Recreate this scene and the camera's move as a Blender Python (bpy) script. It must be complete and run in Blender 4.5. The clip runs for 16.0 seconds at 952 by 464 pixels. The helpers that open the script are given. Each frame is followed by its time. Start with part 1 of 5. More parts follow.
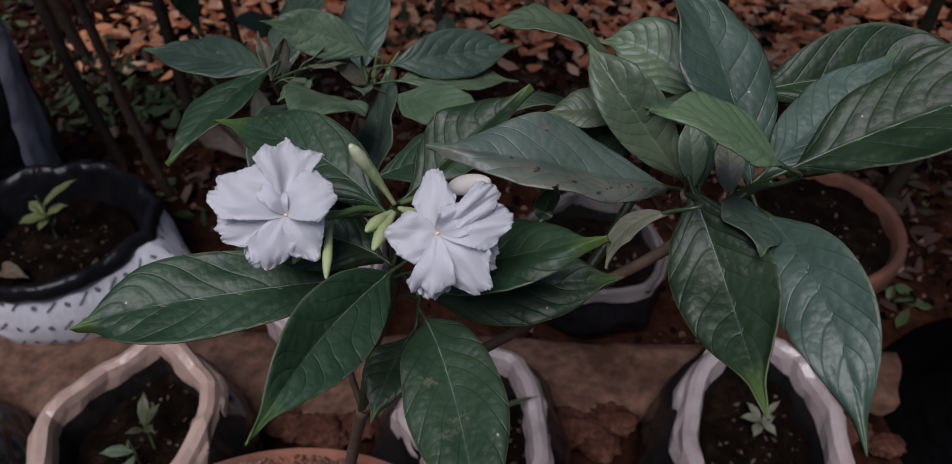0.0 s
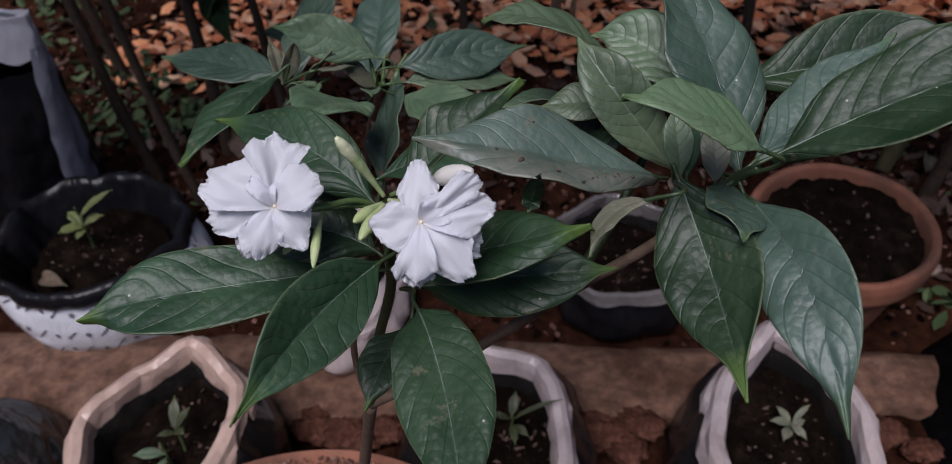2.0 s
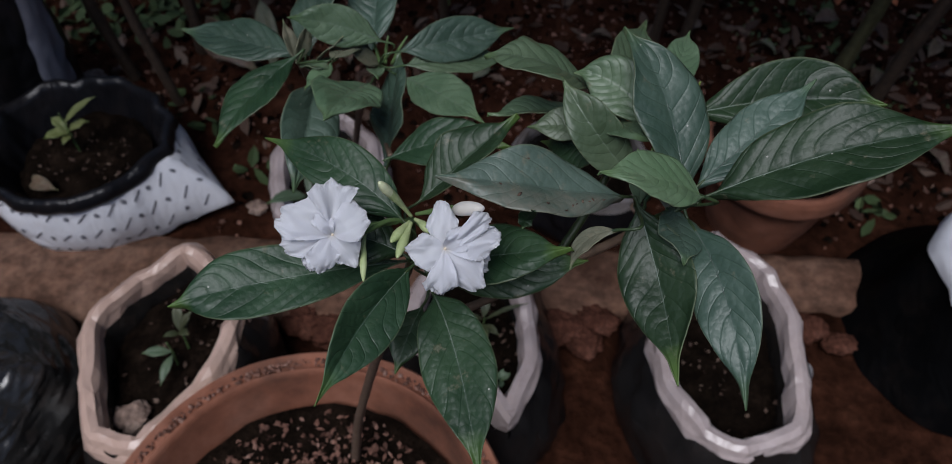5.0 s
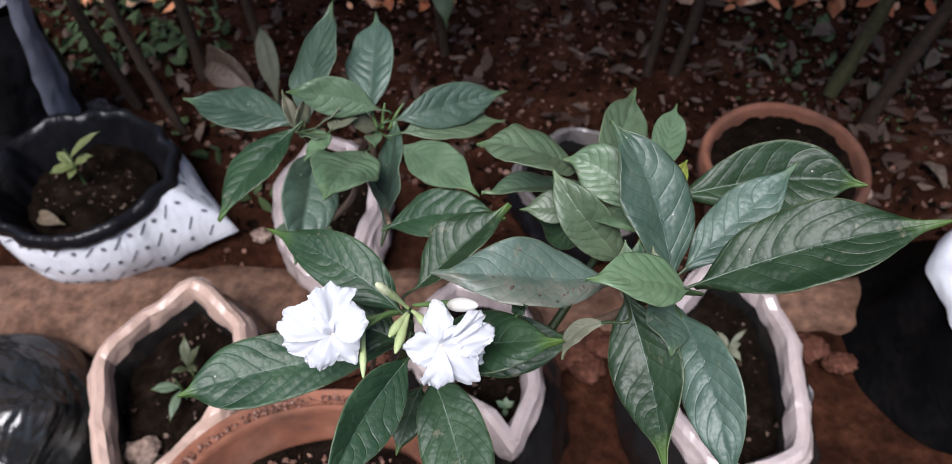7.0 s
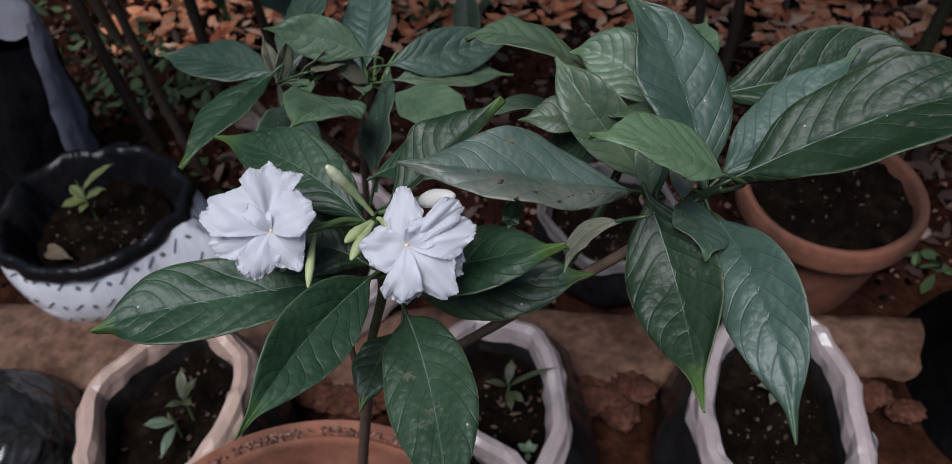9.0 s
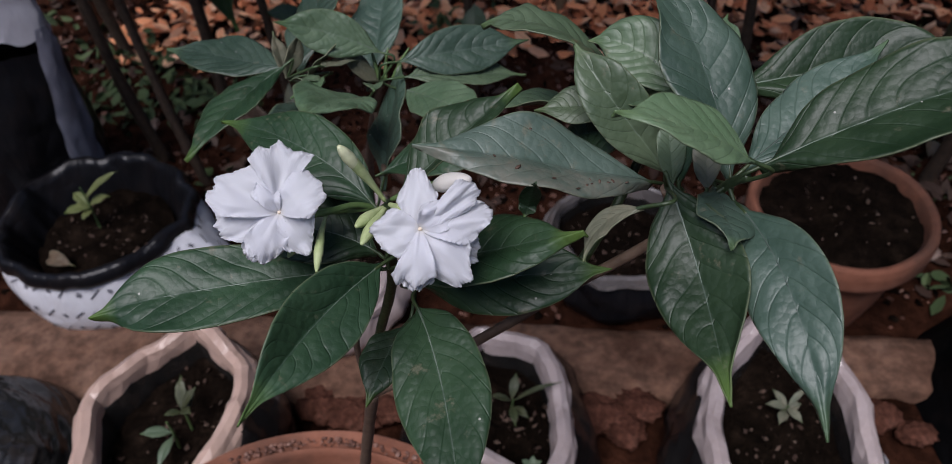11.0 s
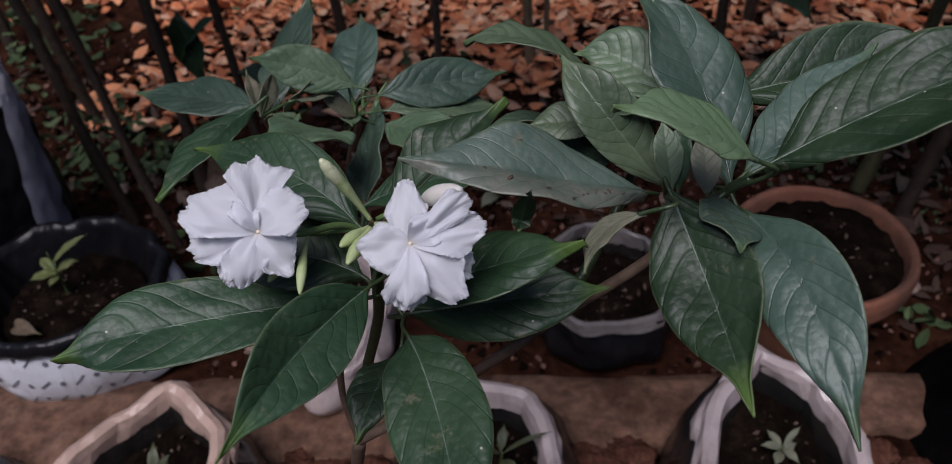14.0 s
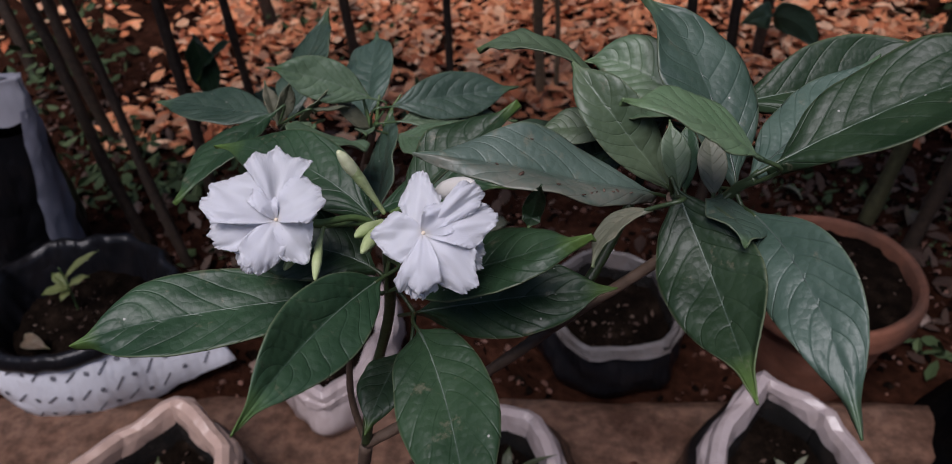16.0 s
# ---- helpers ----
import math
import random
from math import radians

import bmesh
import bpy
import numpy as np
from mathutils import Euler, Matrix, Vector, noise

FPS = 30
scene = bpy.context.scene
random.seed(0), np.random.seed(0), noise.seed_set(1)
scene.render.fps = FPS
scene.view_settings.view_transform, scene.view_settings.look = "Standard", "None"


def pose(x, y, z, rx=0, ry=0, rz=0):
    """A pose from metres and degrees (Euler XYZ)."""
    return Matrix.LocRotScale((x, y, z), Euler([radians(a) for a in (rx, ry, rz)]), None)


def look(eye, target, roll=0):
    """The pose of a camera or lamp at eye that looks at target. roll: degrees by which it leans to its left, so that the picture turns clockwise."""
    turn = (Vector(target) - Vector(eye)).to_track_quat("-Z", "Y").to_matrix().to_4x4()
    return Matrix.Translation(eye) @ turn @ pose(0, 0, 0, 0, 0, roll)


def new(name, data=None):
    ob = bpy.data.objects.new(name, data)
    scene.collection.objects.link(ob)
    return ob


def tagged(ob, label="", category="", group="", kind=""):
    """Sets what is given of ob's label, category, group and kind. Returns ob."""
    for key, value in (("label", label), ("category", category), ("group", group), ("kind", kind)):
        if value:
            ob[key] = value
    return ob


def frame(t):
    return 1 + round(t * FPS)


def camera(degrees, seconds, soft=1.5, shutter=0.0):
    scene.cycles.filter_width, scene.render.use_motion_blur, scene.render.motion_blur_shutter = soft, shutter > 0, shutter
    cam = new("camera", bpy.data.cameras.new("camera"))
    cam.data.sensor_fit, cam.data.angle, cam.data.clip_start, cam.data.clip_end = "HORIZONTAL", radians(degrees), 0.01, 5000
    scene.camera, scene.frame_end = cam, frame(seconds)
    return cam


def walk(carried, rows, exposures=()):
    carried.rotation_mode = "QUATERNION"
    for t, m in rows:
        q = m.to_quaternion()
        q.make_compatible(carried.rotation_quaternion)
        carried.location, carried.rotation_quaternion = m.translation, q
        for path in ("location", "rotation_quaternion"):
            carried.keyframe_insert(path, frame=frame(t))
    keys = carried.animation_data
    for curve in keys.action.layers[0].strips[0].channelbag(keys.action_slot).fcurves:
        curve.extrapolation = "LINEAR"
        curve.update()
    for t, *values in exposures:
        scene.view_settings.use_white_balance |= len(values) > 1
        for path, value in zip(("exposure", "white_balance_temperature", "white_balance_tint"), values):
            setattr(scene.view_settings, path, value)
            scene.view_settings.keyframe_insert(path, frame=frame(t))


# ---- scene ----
cam = camera(63.3, 16.0, 0.6)
PATH = [
    (0, (0.0670, 0.0616, 0.7566), (-0.0080, 1.4630, -0.6679), -0.66),
    (0.5, (0.0880, 0.0524, 0.7565), (-0.0540, 1.4614, -0.6563), -4.12),
    (1, (0.0880, 0.0478, 0.7544), (-0.0650, 1.4742, -0.6396), -3.60),
    (1.5, (0.0900, 0.0510, 0.7548), (-0.0740, 1.4648, -0.6499), -4.73),
    (2, (0.0870, 0.0539, 0.7542), (-0.0840, 1.4668, -0.6503), -4.00),
    (2.5, (0.0860, 0.0539, 0.7542), (-0.0790, 1.4572, -0.6615), -3.56),
    (3, (0.0830, 0.0517, 0.7628), (-0.0560, 1.4323, -0.6777), -2.44),
    (3.2, (0.0810, 0.0527, 0.7871), (-0.0340, 1.3234, -0.7527), -2.77),
    (5.3, (0.0670, 0.0433, 0.8679), (0.0070, 1.2068, -0.7576), -0.43),
    (5.5, (0.0660, 0.0443, 0.8676), (0.0040, 1.2101, -0.7562), -0.66),
    (6, (0.0660, 0.0578, 0.8832), (-0.0090, 1.2383, -0.7295), -1.71),
    (6.5, (0.0700, 0.0799, 0.9102), (-0.0080, 1.2387, -0.7183), -2.09),
    (7, (0.0740, 0.0756, 0.9090), (0.0010, 1.2343, -0.7195), -2.12),
    (7.5, (0.0780, 0.0623, 0.8802), (-0.0350, 1.1975, -0.7627), -4.02),
    (8, (0.0850, 0.0568, 0.8159), (-0.0550, 1.2577, -0.7776), -3.82),
    (8.5, (0.0970, 0.0570, 0.8026), (-0.0480, 1.3580, -0.7100), -4.26),
    (8.7, (0.0960, 0.0578, 0.7963), (-0.0650, 1.3718, -0.7027), -4.71),
    (10.8, (0.0960, 0.0572, 0.7698), (-0.0960, 1.4344, -0.6679), -5.09),
    (11, (0.0900, 0.0551, 0.7693), (-0.0890, 1.4231, -0.6778), -4.07),
    (11.5, (0.0630, 0.0600, 0.7682), (-0.0920, 1.4309, -0.6795), -2.32),
    (12, (0.0090, 0.0656, 0.7609), (-0.0650, 1.4504, -0.6795), 0.93),
    (12.5, (0.0070, 0.0683, 0.7593), (-0.0490, 1.4555, -0.6796), 1.42),
    (13, (0.0560, 0.0654, 0.7599), (0.0030, 1.4624, -0.6708), -0.24),
    (13.5, (0.0830, 0.0673, 0.7595), (0.0600, 1.4538, -0.6823), -0.64),
    (14, (0.0820, 0.0550, 0.7447), (-0.0340, 1.5359, -0.5944), -4.17),
    (14.5, (0.0880, 0.0428, 0.7310), (-0.0530, 1.5954, -0.5212), -5.31),
    (15, (0.0830, 0.0399, 0.7316), (-0.0570, 1.5827, -0.5328), -4.61),
    (15.5, (0.0830, 0.0372, 0.7332), (-0.0660, 1.5844, -0.5250), -3.58),
    (16, (0.0810, 0.0394, 0.7388), (-0.0540, 1.5737, -0.5370), -3.48),
]
EXPOSURES = [(t, e + 0.56, k - 130, tint) for t, e, k, tint in (
    (0.0, -0.45, 6300, 18), (1.5, -0.05, 6300, 19), (3.0, -0.25, 6250, 18), (5.5, -0.4, 6150, 10), (6.0, -0.35, 6150, 9), (6.5, 0.15, 6150, 11), (6.8, 0.8, 6300, 13), (7.2, 0.8, 6300, 13), (7.5, 0.6, 6250, 12), (8.0, 0.0, 6150, 9),
    (8.5, -0.05, 6100, 10), (11.0, -0.05, 6300, 17), (12.5, -0.4, 6250, 17), (13.5, -0.25, 6250, 19), (14.5, -0.25, 6350, 19), (16.0, -0.15, 6350, 20))]
cam.data.dof.use_dof, cam.data.dof.focus_distance, cam.data.dof.aperture_fstop = True, 0.34, 15.5
walk(cam, [(t, look(eye, target, roll)) for t, eye, target, roll in PATH],
     exposures=EXPOSURES)

# ---- light: soft daylight from an open but shaded sky ----
world = bpy.data.worlds.new("sky")
scene.world = world
world.use_nodes = True
wn, wl = world.node_tree.nodes, world.node_tree.links
sky = wn.new("ShaderNodeTexSky")
sky.sky_type, sky.sun_disc = "NISHITA", False
sky.sun_elevation, sky.sun_rotation = radians(65), radians(198)
wn["Background"].inputs["Strength"].default_value = 0.070
wl.new(sky.outputs[0], wn["Background"].inputs["Color"])
sun = new("sun", bpy.data.lights.new("sun", "SUN"))
sun.data.energy, sun.data.angle, sun.data.color = 2.85, radians(32), (1.0, 0.97, 0.94)
sun.matrix_world = look((-0.35, -1.0, 3.6), (0.1, 0.35, 0.5))

GROUND = -0.32


# ---- materials ----
def nodes_of(name, rough=0.6, metal=0.0, spec=0.5):
    m = bpy.data.materials.new(name)
    m.use_nodes = True
    nt = m.node_tree
    b = nt.nodes["Principled BSDF"]
    b.inputs["Roughness"].default_value = rough
    b.inputs["Metallic"].default_value = metal
    b.inputs["Specular IOR Level"].default_value = spec
    return m, nt, b


def add(nt, kind, **values):
    n = nt.nodes.new(kind)
    for k, v in values.items():
        n.inputs[k].default_value = v
    return n


def math_node(nt, op, a, b=None, c=None, clamp=False):
    n = nt.nodes.new("ShaderNodeMath")
    n.operation, n.use_clamp = op, clamp
    for i, v in enumerate((a, b, c)):
        if v is None:
            continue
        if isinstance(v, (int, float)):
            n.inputs[i].default_value = v
        else:
            nt.links.new(v, n.inputs[i])
    return n.outputs[0]


def ramp(nt, fac, stops):
    n = nt.nodes.new("ShaderNodeValToRGB")
    els = n.color_ramp.elements
    while len(els) < len(stops):
        els.new(0.5)
    for e, (p, c) in zip(els, stops):
        e.position = p
        e.color = (*c, 1) if len(c) == 3 else c
    nt.links.new(fac, n.inputs[0])
    return n.outputs[0]


def mix(nt, fac, a, b):
    n = nt.nodes.new("ShaderNodeMix")
    n.data_type = "RGBA"
    for sock, v in ((n.inputs[0], fac), (n.inputs[6], a), (n.inputs[7], b)):
        if isinstance(v, (int, float)):
            sock.default_value = v
        elif isinstance(v, tuple):
            sock.default_value = (*v, 1)
        else:
            nt.links.new(v, sock)
    return n.outputs[2]


def noise_of(nt, scale, detail=4.0, rough=0.55, coord="Object"):
    tc = nt.nodes.new("ShaderNodeTexCoord")
    n = add(nt, "ShaderNodeTexNoise", Scale=scale, Detail=detail, Roughness=rough)
    nt.links.new(tc.outputs[coord], n.inputs["Vector"])
    return n.outputs["Fac"]


def bump(nt, b, height, strength=0.4, distance=0.002):
    n = add(nt, "ShaderNodeBump", Strength=strength, Distance=distance)
    nt.links.new(height, n.inputs["Height"])
    nt.links.new(n.outputs[0], b.inputs["Normal"])
    return n


def leaf_material(name, deep, light, vein, rough=0.42, dust=0.0, sheen=0.5, spots=0.62, coat=0.06, lines=0.12, tip=0.4):
    """Leathery leaf: u runs along the midrib, v across it; vein_phase counts the side veins."""
    m, nt, b = nodes_of(name, rough, 0.0, sheen)
    b.inputs["Coat Weight"].default_value, b.inputs["Coat Roughness"].default_value = coat, 0.31
    uv = nt.nodes.new("ShaderNodeUVMap")
    sep = nt.nodes.new("ShaderNodeSeparateXYZ")
    nt.links.new(uv.outputs[0], sep.inputs[0])
    u, v = sep.outputs[0], sep.outputs[1]
    av = math_node(nt, "ABSOLUTE", math_node(nt, "SUBTRACT", math_node(nt, "MULTIPLY", v, 2.0), 1.0))
    phase = nt.nodes.new("ShaderNodeAttribute")
    phase.attribute_name = "vein_phase"
    fr = math_node(nt, "FRACT", math_node(nt, "ADD", phase.outputs["Fac"], 0.5))
    off = math_node(nt, "ABSOLUTE", math_node(nt, "SUBTRACT", fr, 0.5))
    lateral = math_node(nt, "SUBTRACT", 1.0, math_node(nt, "MULTIPLY", off, 26.0), clamp=True)
    lateral = math_node(nt, "MULTIPLY", lateral, math_node(nt, "SUBTRACT", 1.0, math_node(nt, "MULTIPLY", math_node(nt, "POWER", av, 3.0), 0.95)))
    inner = math_node(nt, "MULTIPLY", math_node(nt, "MULTIPLY", math_node(nt, "SUBTRACT", 0.88, u), 6.0, clamp=True), math_node(nt, "MULTIPLY", u, 12.0, clamp=True), clamp=True)
    lateral = math_node(nt, "MULTIPLY", lateral, inner)
    rib = math_node(nt, "SUBTRACT", 1.0, math_node(nt, "MULTIPLY", av, 40.0), clamp=True)
    tone = noise_of(nt, 35.0, 5.0)
    fine = noise_of(nt, 420.0, 3.0)
    col = mix(nt, ramp(nt, tone, [(0.32, (0, 0, 0)), (0.68, (1, 1, 1))]), deep, light)
    info = nt.nodes.new("ShaderNodeObjectInfo")
    hue = add(nt, "ShaderNodeHueSaturation", Saturation=1.0)
    nt.links.new(col, hue.inputs["Color"])
    nt.links.new(math_node(nt, "ADD", 0.485, math_node(nt, "MULTIPLY", info.outputs["Random"], 0.03)), hue.inputs["Hue"])
    nt.links.new(math_node(nt, "ADD", 0.8, math_node(nt, "MULTIPLY", info.outputs["Random"], 0.4)), hue.inputs["Value"])
    col = mix(nt, math_node(nt, "MAXIMUM", math_node(nt, "MULTIPLY", lateral, lines), math_node(nt, "MULTIPLY", rib, 0.7)), hue.outputs[0], vein)
    blotch = math_node(nt, "ADD", u, math_node(nt, "MULTIPLY", noise_of(nt, 45.0, 4.0), 0.16))
    tipped = math_node(nt, "MULTIPLY", math_node(nt, "SUBTRACT", blotch, 0.90, clamp=True), 6.0, clamp=True)
    col = mix(nt, math_node(nt, "MULTIPLY", tipped, tip), col, (0.085, 0.145, 0.03))
    edge = math_node(nt, "MULTIPLY", math_node(nt, "SUBTRACT", av, 0.955, clamp=True), 18.0, clamp=True)
    col = mix(nt, math_node(nt, "MULTIPLY", edge, 0.55), col, (0.15, 0.17, 0.095))
    speck = ramp(nt, noise_of(nt, 95.0, 6.0, 0.72), [(spots, (0, 0, 0)), (spots + 0.1, (1, 1, 1))])
    col = mix(nt, math_node(nt, "MULTIPLY", speck, 0.5), col, (0.17, 0.15, 0.10))
    dots = add(nt, "ShaderNodeTexVoronoi", Scale=150.0)
    tc = nt.nodes.new("ShaderNodeTexCoord")
    nt.links.new(tc.outputs["Object"], dots.inputs["Vector"])
    keep = nt.nodes.new("ShaderNodeSeparateColor")
    nt.links.new(dots.outputs["Color"], keep.inputs[0])
    dot = math_node(nt, "MULTIPLY", math_node(nt, "LESS_THAN", dots.outputs["Distance"], 0.085), math_node(nt, "GREATER_THAN", keep.outputs[0], 0.86))
    col = mix(nt, math_node(nt, "MULTIPLY", dot, 0.7), col, (0.38, 0.37, 0.33))
    if dust:
        lower = ramp(nt, v, [(0.48, (0, 0, 0)), (0.66, (1, 1, 1))])
        d = math_node(nt, "MULTIPLY", lower, ramp(nt, noise_of(nt, 70.0, 8.0, 0.75), [(0.38, (0.1, 0.1, 0.1)), (0.62, (1, 1, 1))]))
        col = mix(nt, math_node(nt, "MULTIPLY", d, dust), col, (0.17, 0.145, 0.115))
    nt.links.new(col, b.inputs["Base Color"])
    nt.links.new(math_node(nt, "ADD", rough - 0.06, math_node(nt, "MULTIPLY", tone, 0.14)), b.inputs["Roughness"])
    cells = add(nt, "ShaderNodeTexVoronoi", Scale=290.0)
    nt.links.new(tc.outputs["Object"], cells.inputs["Vector"])
    groove = math_node(nt, "SUBTRACT", 1.0, math_node(nt, "MULTIPLY", off, 9.0), clamp=True)
    relief = math_node(nt, "ADD", math_node(nt, "MULTIPLY", math_node(nt, "MULTIPLY", math_node(nt, "POWER", groove, 2.0), inner), -0.36), math_node(nt, "MULTIPLY", cells.outputs["Distance"], -0.50))
    relief = math_node(nt, "ADD", relief, math_node(nt, "MULTIPLY", fine, 0.25))
    bump(nt, b, relief, 0.55, 0.0012)
    tr = add(nt, "ShaderNodeBsdfTranslucent")
    nt.links.new(mix(nt, 0.5, col, (0.10, 0.18, 0.03)), tr.inputs["Color"])
    ms = add(nt, "ShaderNodeMixShader", Fac=0.10)
    nt.links.new(b.outputs[0], ms.inputs[1])
    nt.links.new(tr.outputs[0], ms.inputs[2])
    nt.links.new(ms.outputs[0], nt.nodes["Material Output"].inputs[0])
    return m


LEAF = leaf_material("leaf_green", (0.010, 0.028, 0.011), (0.026, 0.056, 0.025), (0.060, 0.085, 0.065), 0.48, sheen=0.36, spots=0.60, coat=0.05, tip=0.85)
LEAF_PALE = leaf_material("leaf_pale", (0.054, 0.090, 0.047), (0.095, 0.138, 0.080), (0.12, 0.16, 0.11), 0.48)
LEAF_LIME = leaf_material("leaf_lime", (0.080, 0.135, 0.066), (0.118, 0.175, 0.096), (0.15, 0.20, 0.12), 0.48)
LEAF_YELLOW = leaf_material("leaf_yellow", (0.12, 0.16, 0.02), (0.18, 0.21, 0.03), (0.22, 0.24, 0.08), 0.5)
LEAF_YELLOWISH = leaf_material("leaf_yellow_green", (0.10, 0.125, 0.035), (0.16, 0.18, 0.06), (0.2, 0.22, 0.09), 0.5)
LEAF_OLIVE = leaf_material("leaf_olive", (0.025, 0.032, 0.010), (0.05, 0.058, 0.02), (0.06, 0.07, 0.03), 0.55)
LEAF_DRY = leaf_material("leaf_dry", (0.085, 0.095, 0.060), (0.135, 0.135, 0.090), (0.17, 0.16, 0.11), 0.6, spots=0.5)
LEAF_DUSTY = leaf_material("leaf_dusty", (0.050, 0.080, 0.060), (0.085, 0.120, 0.095), (0.035, 0.05, 0.04), 0.5, dust=0.6, spots=0.56, tip=0.1)
LEAF_GREY = leaf_material("leaf_grey", (0.040, 0.072, 0.052), (0.068, 0.106, 0.080), (0.04, 0.06, 0.048), 0.48)
LEAF_BLUE = leaf_material("leaf_blue_green", (0.028, 0.054, 0.037), (0.056, 0.091, 0.067), (0.080, 0.108, 0.088), 0.46, sheen=0.45, lines=0.10)
LEAF_BROWN = leaf_material("leaf_dead_brown", (0.06, 0.035, 0.022), (0.12, 0.075, 0.05), (0.15, 0.10, 0.07), 0.65, spots=0.5)


def stem_material(name, a, c, rough=0.6, scale=90.0):
    m, nt, b = nodes_of(name, rough)
    col = ramp(nt, noise_of(nt, scale, 6.0, 0.65), [(0.3, a), (0.7, c)])
    nt.links.new(col, b.inputs["Base Color"])
    bump(nt, b, noise_of(nt, scale * 4, 4.0), 0.5, 0.001)
    return m


STEM_GREEN = stem_material("green_stem", (0.045, 0.085, 0.025), (0.10, 0.155, 0.055), 0.45, 60)
STEM_DARK = stem_material("dark_green_stem", (0.015, 0.03, 0.012), (0.04, 0.06, 0.02), 0.45, 80)
BARK = stem_material("young_bark", (0.07, 0.045, 0.03), (0.15, 0.10, 0.07))
DARK_BARK = stem_material("dark_bark", (0.02, 0.014, 0.01), (0.07, 0.045, 0.03))
OLIVE_BARK = stem_material("olive_bark", (0.035, 0.032, 0.014), (0.085, 0.08, 0.036))
PALE_BARK = stem_material("pale_dry_cane", (0.14, 0.10, 0.06), (0.30, 0.22, 0.13))
BUD = stem_material("bud_skin", (0.22, 0.29, 0.11), (0.40, 0.45, 0.24), 0.42, 70)

BUD_TIP = stem_material("bud_tip", (0.38, 0.42, 0.22), (0.60, 0.60, 0.42), 0.42, 70)


def petal_material():
    m, nt, b = nodes_of("white_petal", 0.5, 0.0, 0.35)
    b.inputs["Subsurface Weight"].default_value, b.inputs["Subsurface Scale"].default_value = 0.4, 0.002
    b.inputs["Subsurface Radius"].default_value = (1.0, 1.0, 1.0)
    uv = nt.nodes.new("ShaderNodeUVMap")
    sep = nt.nodes.new("ShaderNodeSeparateXYZ")
    nt.links.new(uv.outputs[0], sep.inputs[0])
    throat = ramp(nt, sep.outputs[0], [(0.0, (1, 1, 1)), (0.14, (0, 0, 0))])
    col = mix(nt, noise_of(nt, 120.0, 4.0), (0.75, 0.755, 0.79), (0.80, 0.805, 0.83))
    col = mix(nt, math_node(nt, "MULTIPLY", throat, 0.55), col, (0.80, 0.72, 0.56))
    speck = ramp(nt, noise_of(nt, 520.0, 2.0), [(0.76, (0, 0, 0)), (0.79, (1, 1, 1))])
    col = mix(nt, math_node(nt, "MULTIPLY", speck, 0.5), col, (0.35, 0.30, 0.25))
    nt.links.new(col, b.inputs["Base Color"])
    streak = nt.nodes.new("ShaderNodeTexWave")
    streak.inputs["Scale"].default_value = 9.0
    streak.inputs["Distortion"].default_value = 3.0
    streak.bands_direction = "Y"
    nt.links.new(uv.outputs[0], streak.inputs["Vector"])
    h = math_node(nt, "ADD", math_node(nt, "MULTIPLY", streak.outputs["Fac"], 0.4), noise_of(nt, 300.0, 4.0))
    bump(nt, b, h, 0.10, 0.0006)
    tr = add(nt, "ShaderNodeBsdfTranslucent")
    tr.inputs["Color"].default_value = (0.80, 0.80, 0.85, 1)
    ms = add(nt, "ShaderNodeMixShader", Fac=0.5)
    nt.links.new(b.outputs[0], ms.inputs[1])
    nt.links.new(tr.outputs[0], ms.inputs[2])
    nt.links.new(ms.outputs[0], nt.nodes["Material Output"].inputs[0])
    return m


PETAL = petal_material()
ANTHER = stem_material("flower_throat", (0.58, 0.47, 0.34), (0.70, 0.62, 0.50), 0.5, 200)


def earth_material(name, a, c, d, scale=25.0, relief=0.006):
    m, nt, b = nodes_of(name, 0.95, 0.0, 0.02)
    n1, n2 = noise_of(nt, scale, 8.0, 0.65), noise_of(nt, scale * 6, 5.0, 0.6)
    col = ramp(nt, n1, [(0.30, a), (0.52, c), (0.74, d)])
    bright = ramp(nt, n2, [(0.35, (0.55, 0.55, 0.55)), (0.7, (1.3, 1.25, 1.2))])
    mm = nt.nodes.new("ShaderNodeMix")
    mm.data_type, mm.blend_type = "RGBA", "MULTIPLY"
    mm.inputs[0].default_value = 1.0
    nt.links.new(col, mm.inputs[6])
    nt.links.new(bright, mm.inputs[7])
    nt.links.new(mm.outputs[2], b.inputs["Base Color"])
    bump(nt, b, math_node(nt, "ADD", n1, n2), 0.8, relief)
    return m


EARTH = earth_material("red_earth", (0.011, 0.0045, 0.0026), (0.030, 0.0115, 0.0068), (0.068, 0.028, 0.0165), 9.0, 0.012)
SOIL = earth_material("potting_soil", (0.0035, 0.0025, 0.0018), (0.0075, 0.005, 0.0036), (0.021, 0.0135, 0.0095), 30.0)
CEMENT = earth_material("earth_stained_cement", (0.050, 0.026, 0.018), (0.125, 0.072, 0.051), (0.185, 0.117, 0.088), 7.0, 0.004)
RUBBLE = earth_material("brick_rubble", (0.035, 0.016, 0.011), (0.085, 0.036, 0.025), (0.15, 0.072, 0.052), 22.0)
STONE = earth_material("pale_stone", (0.16, 0.11, 0.09), (0.26, 0.19, 0.16), (0.34, 0.27, 0.23), 18.0)


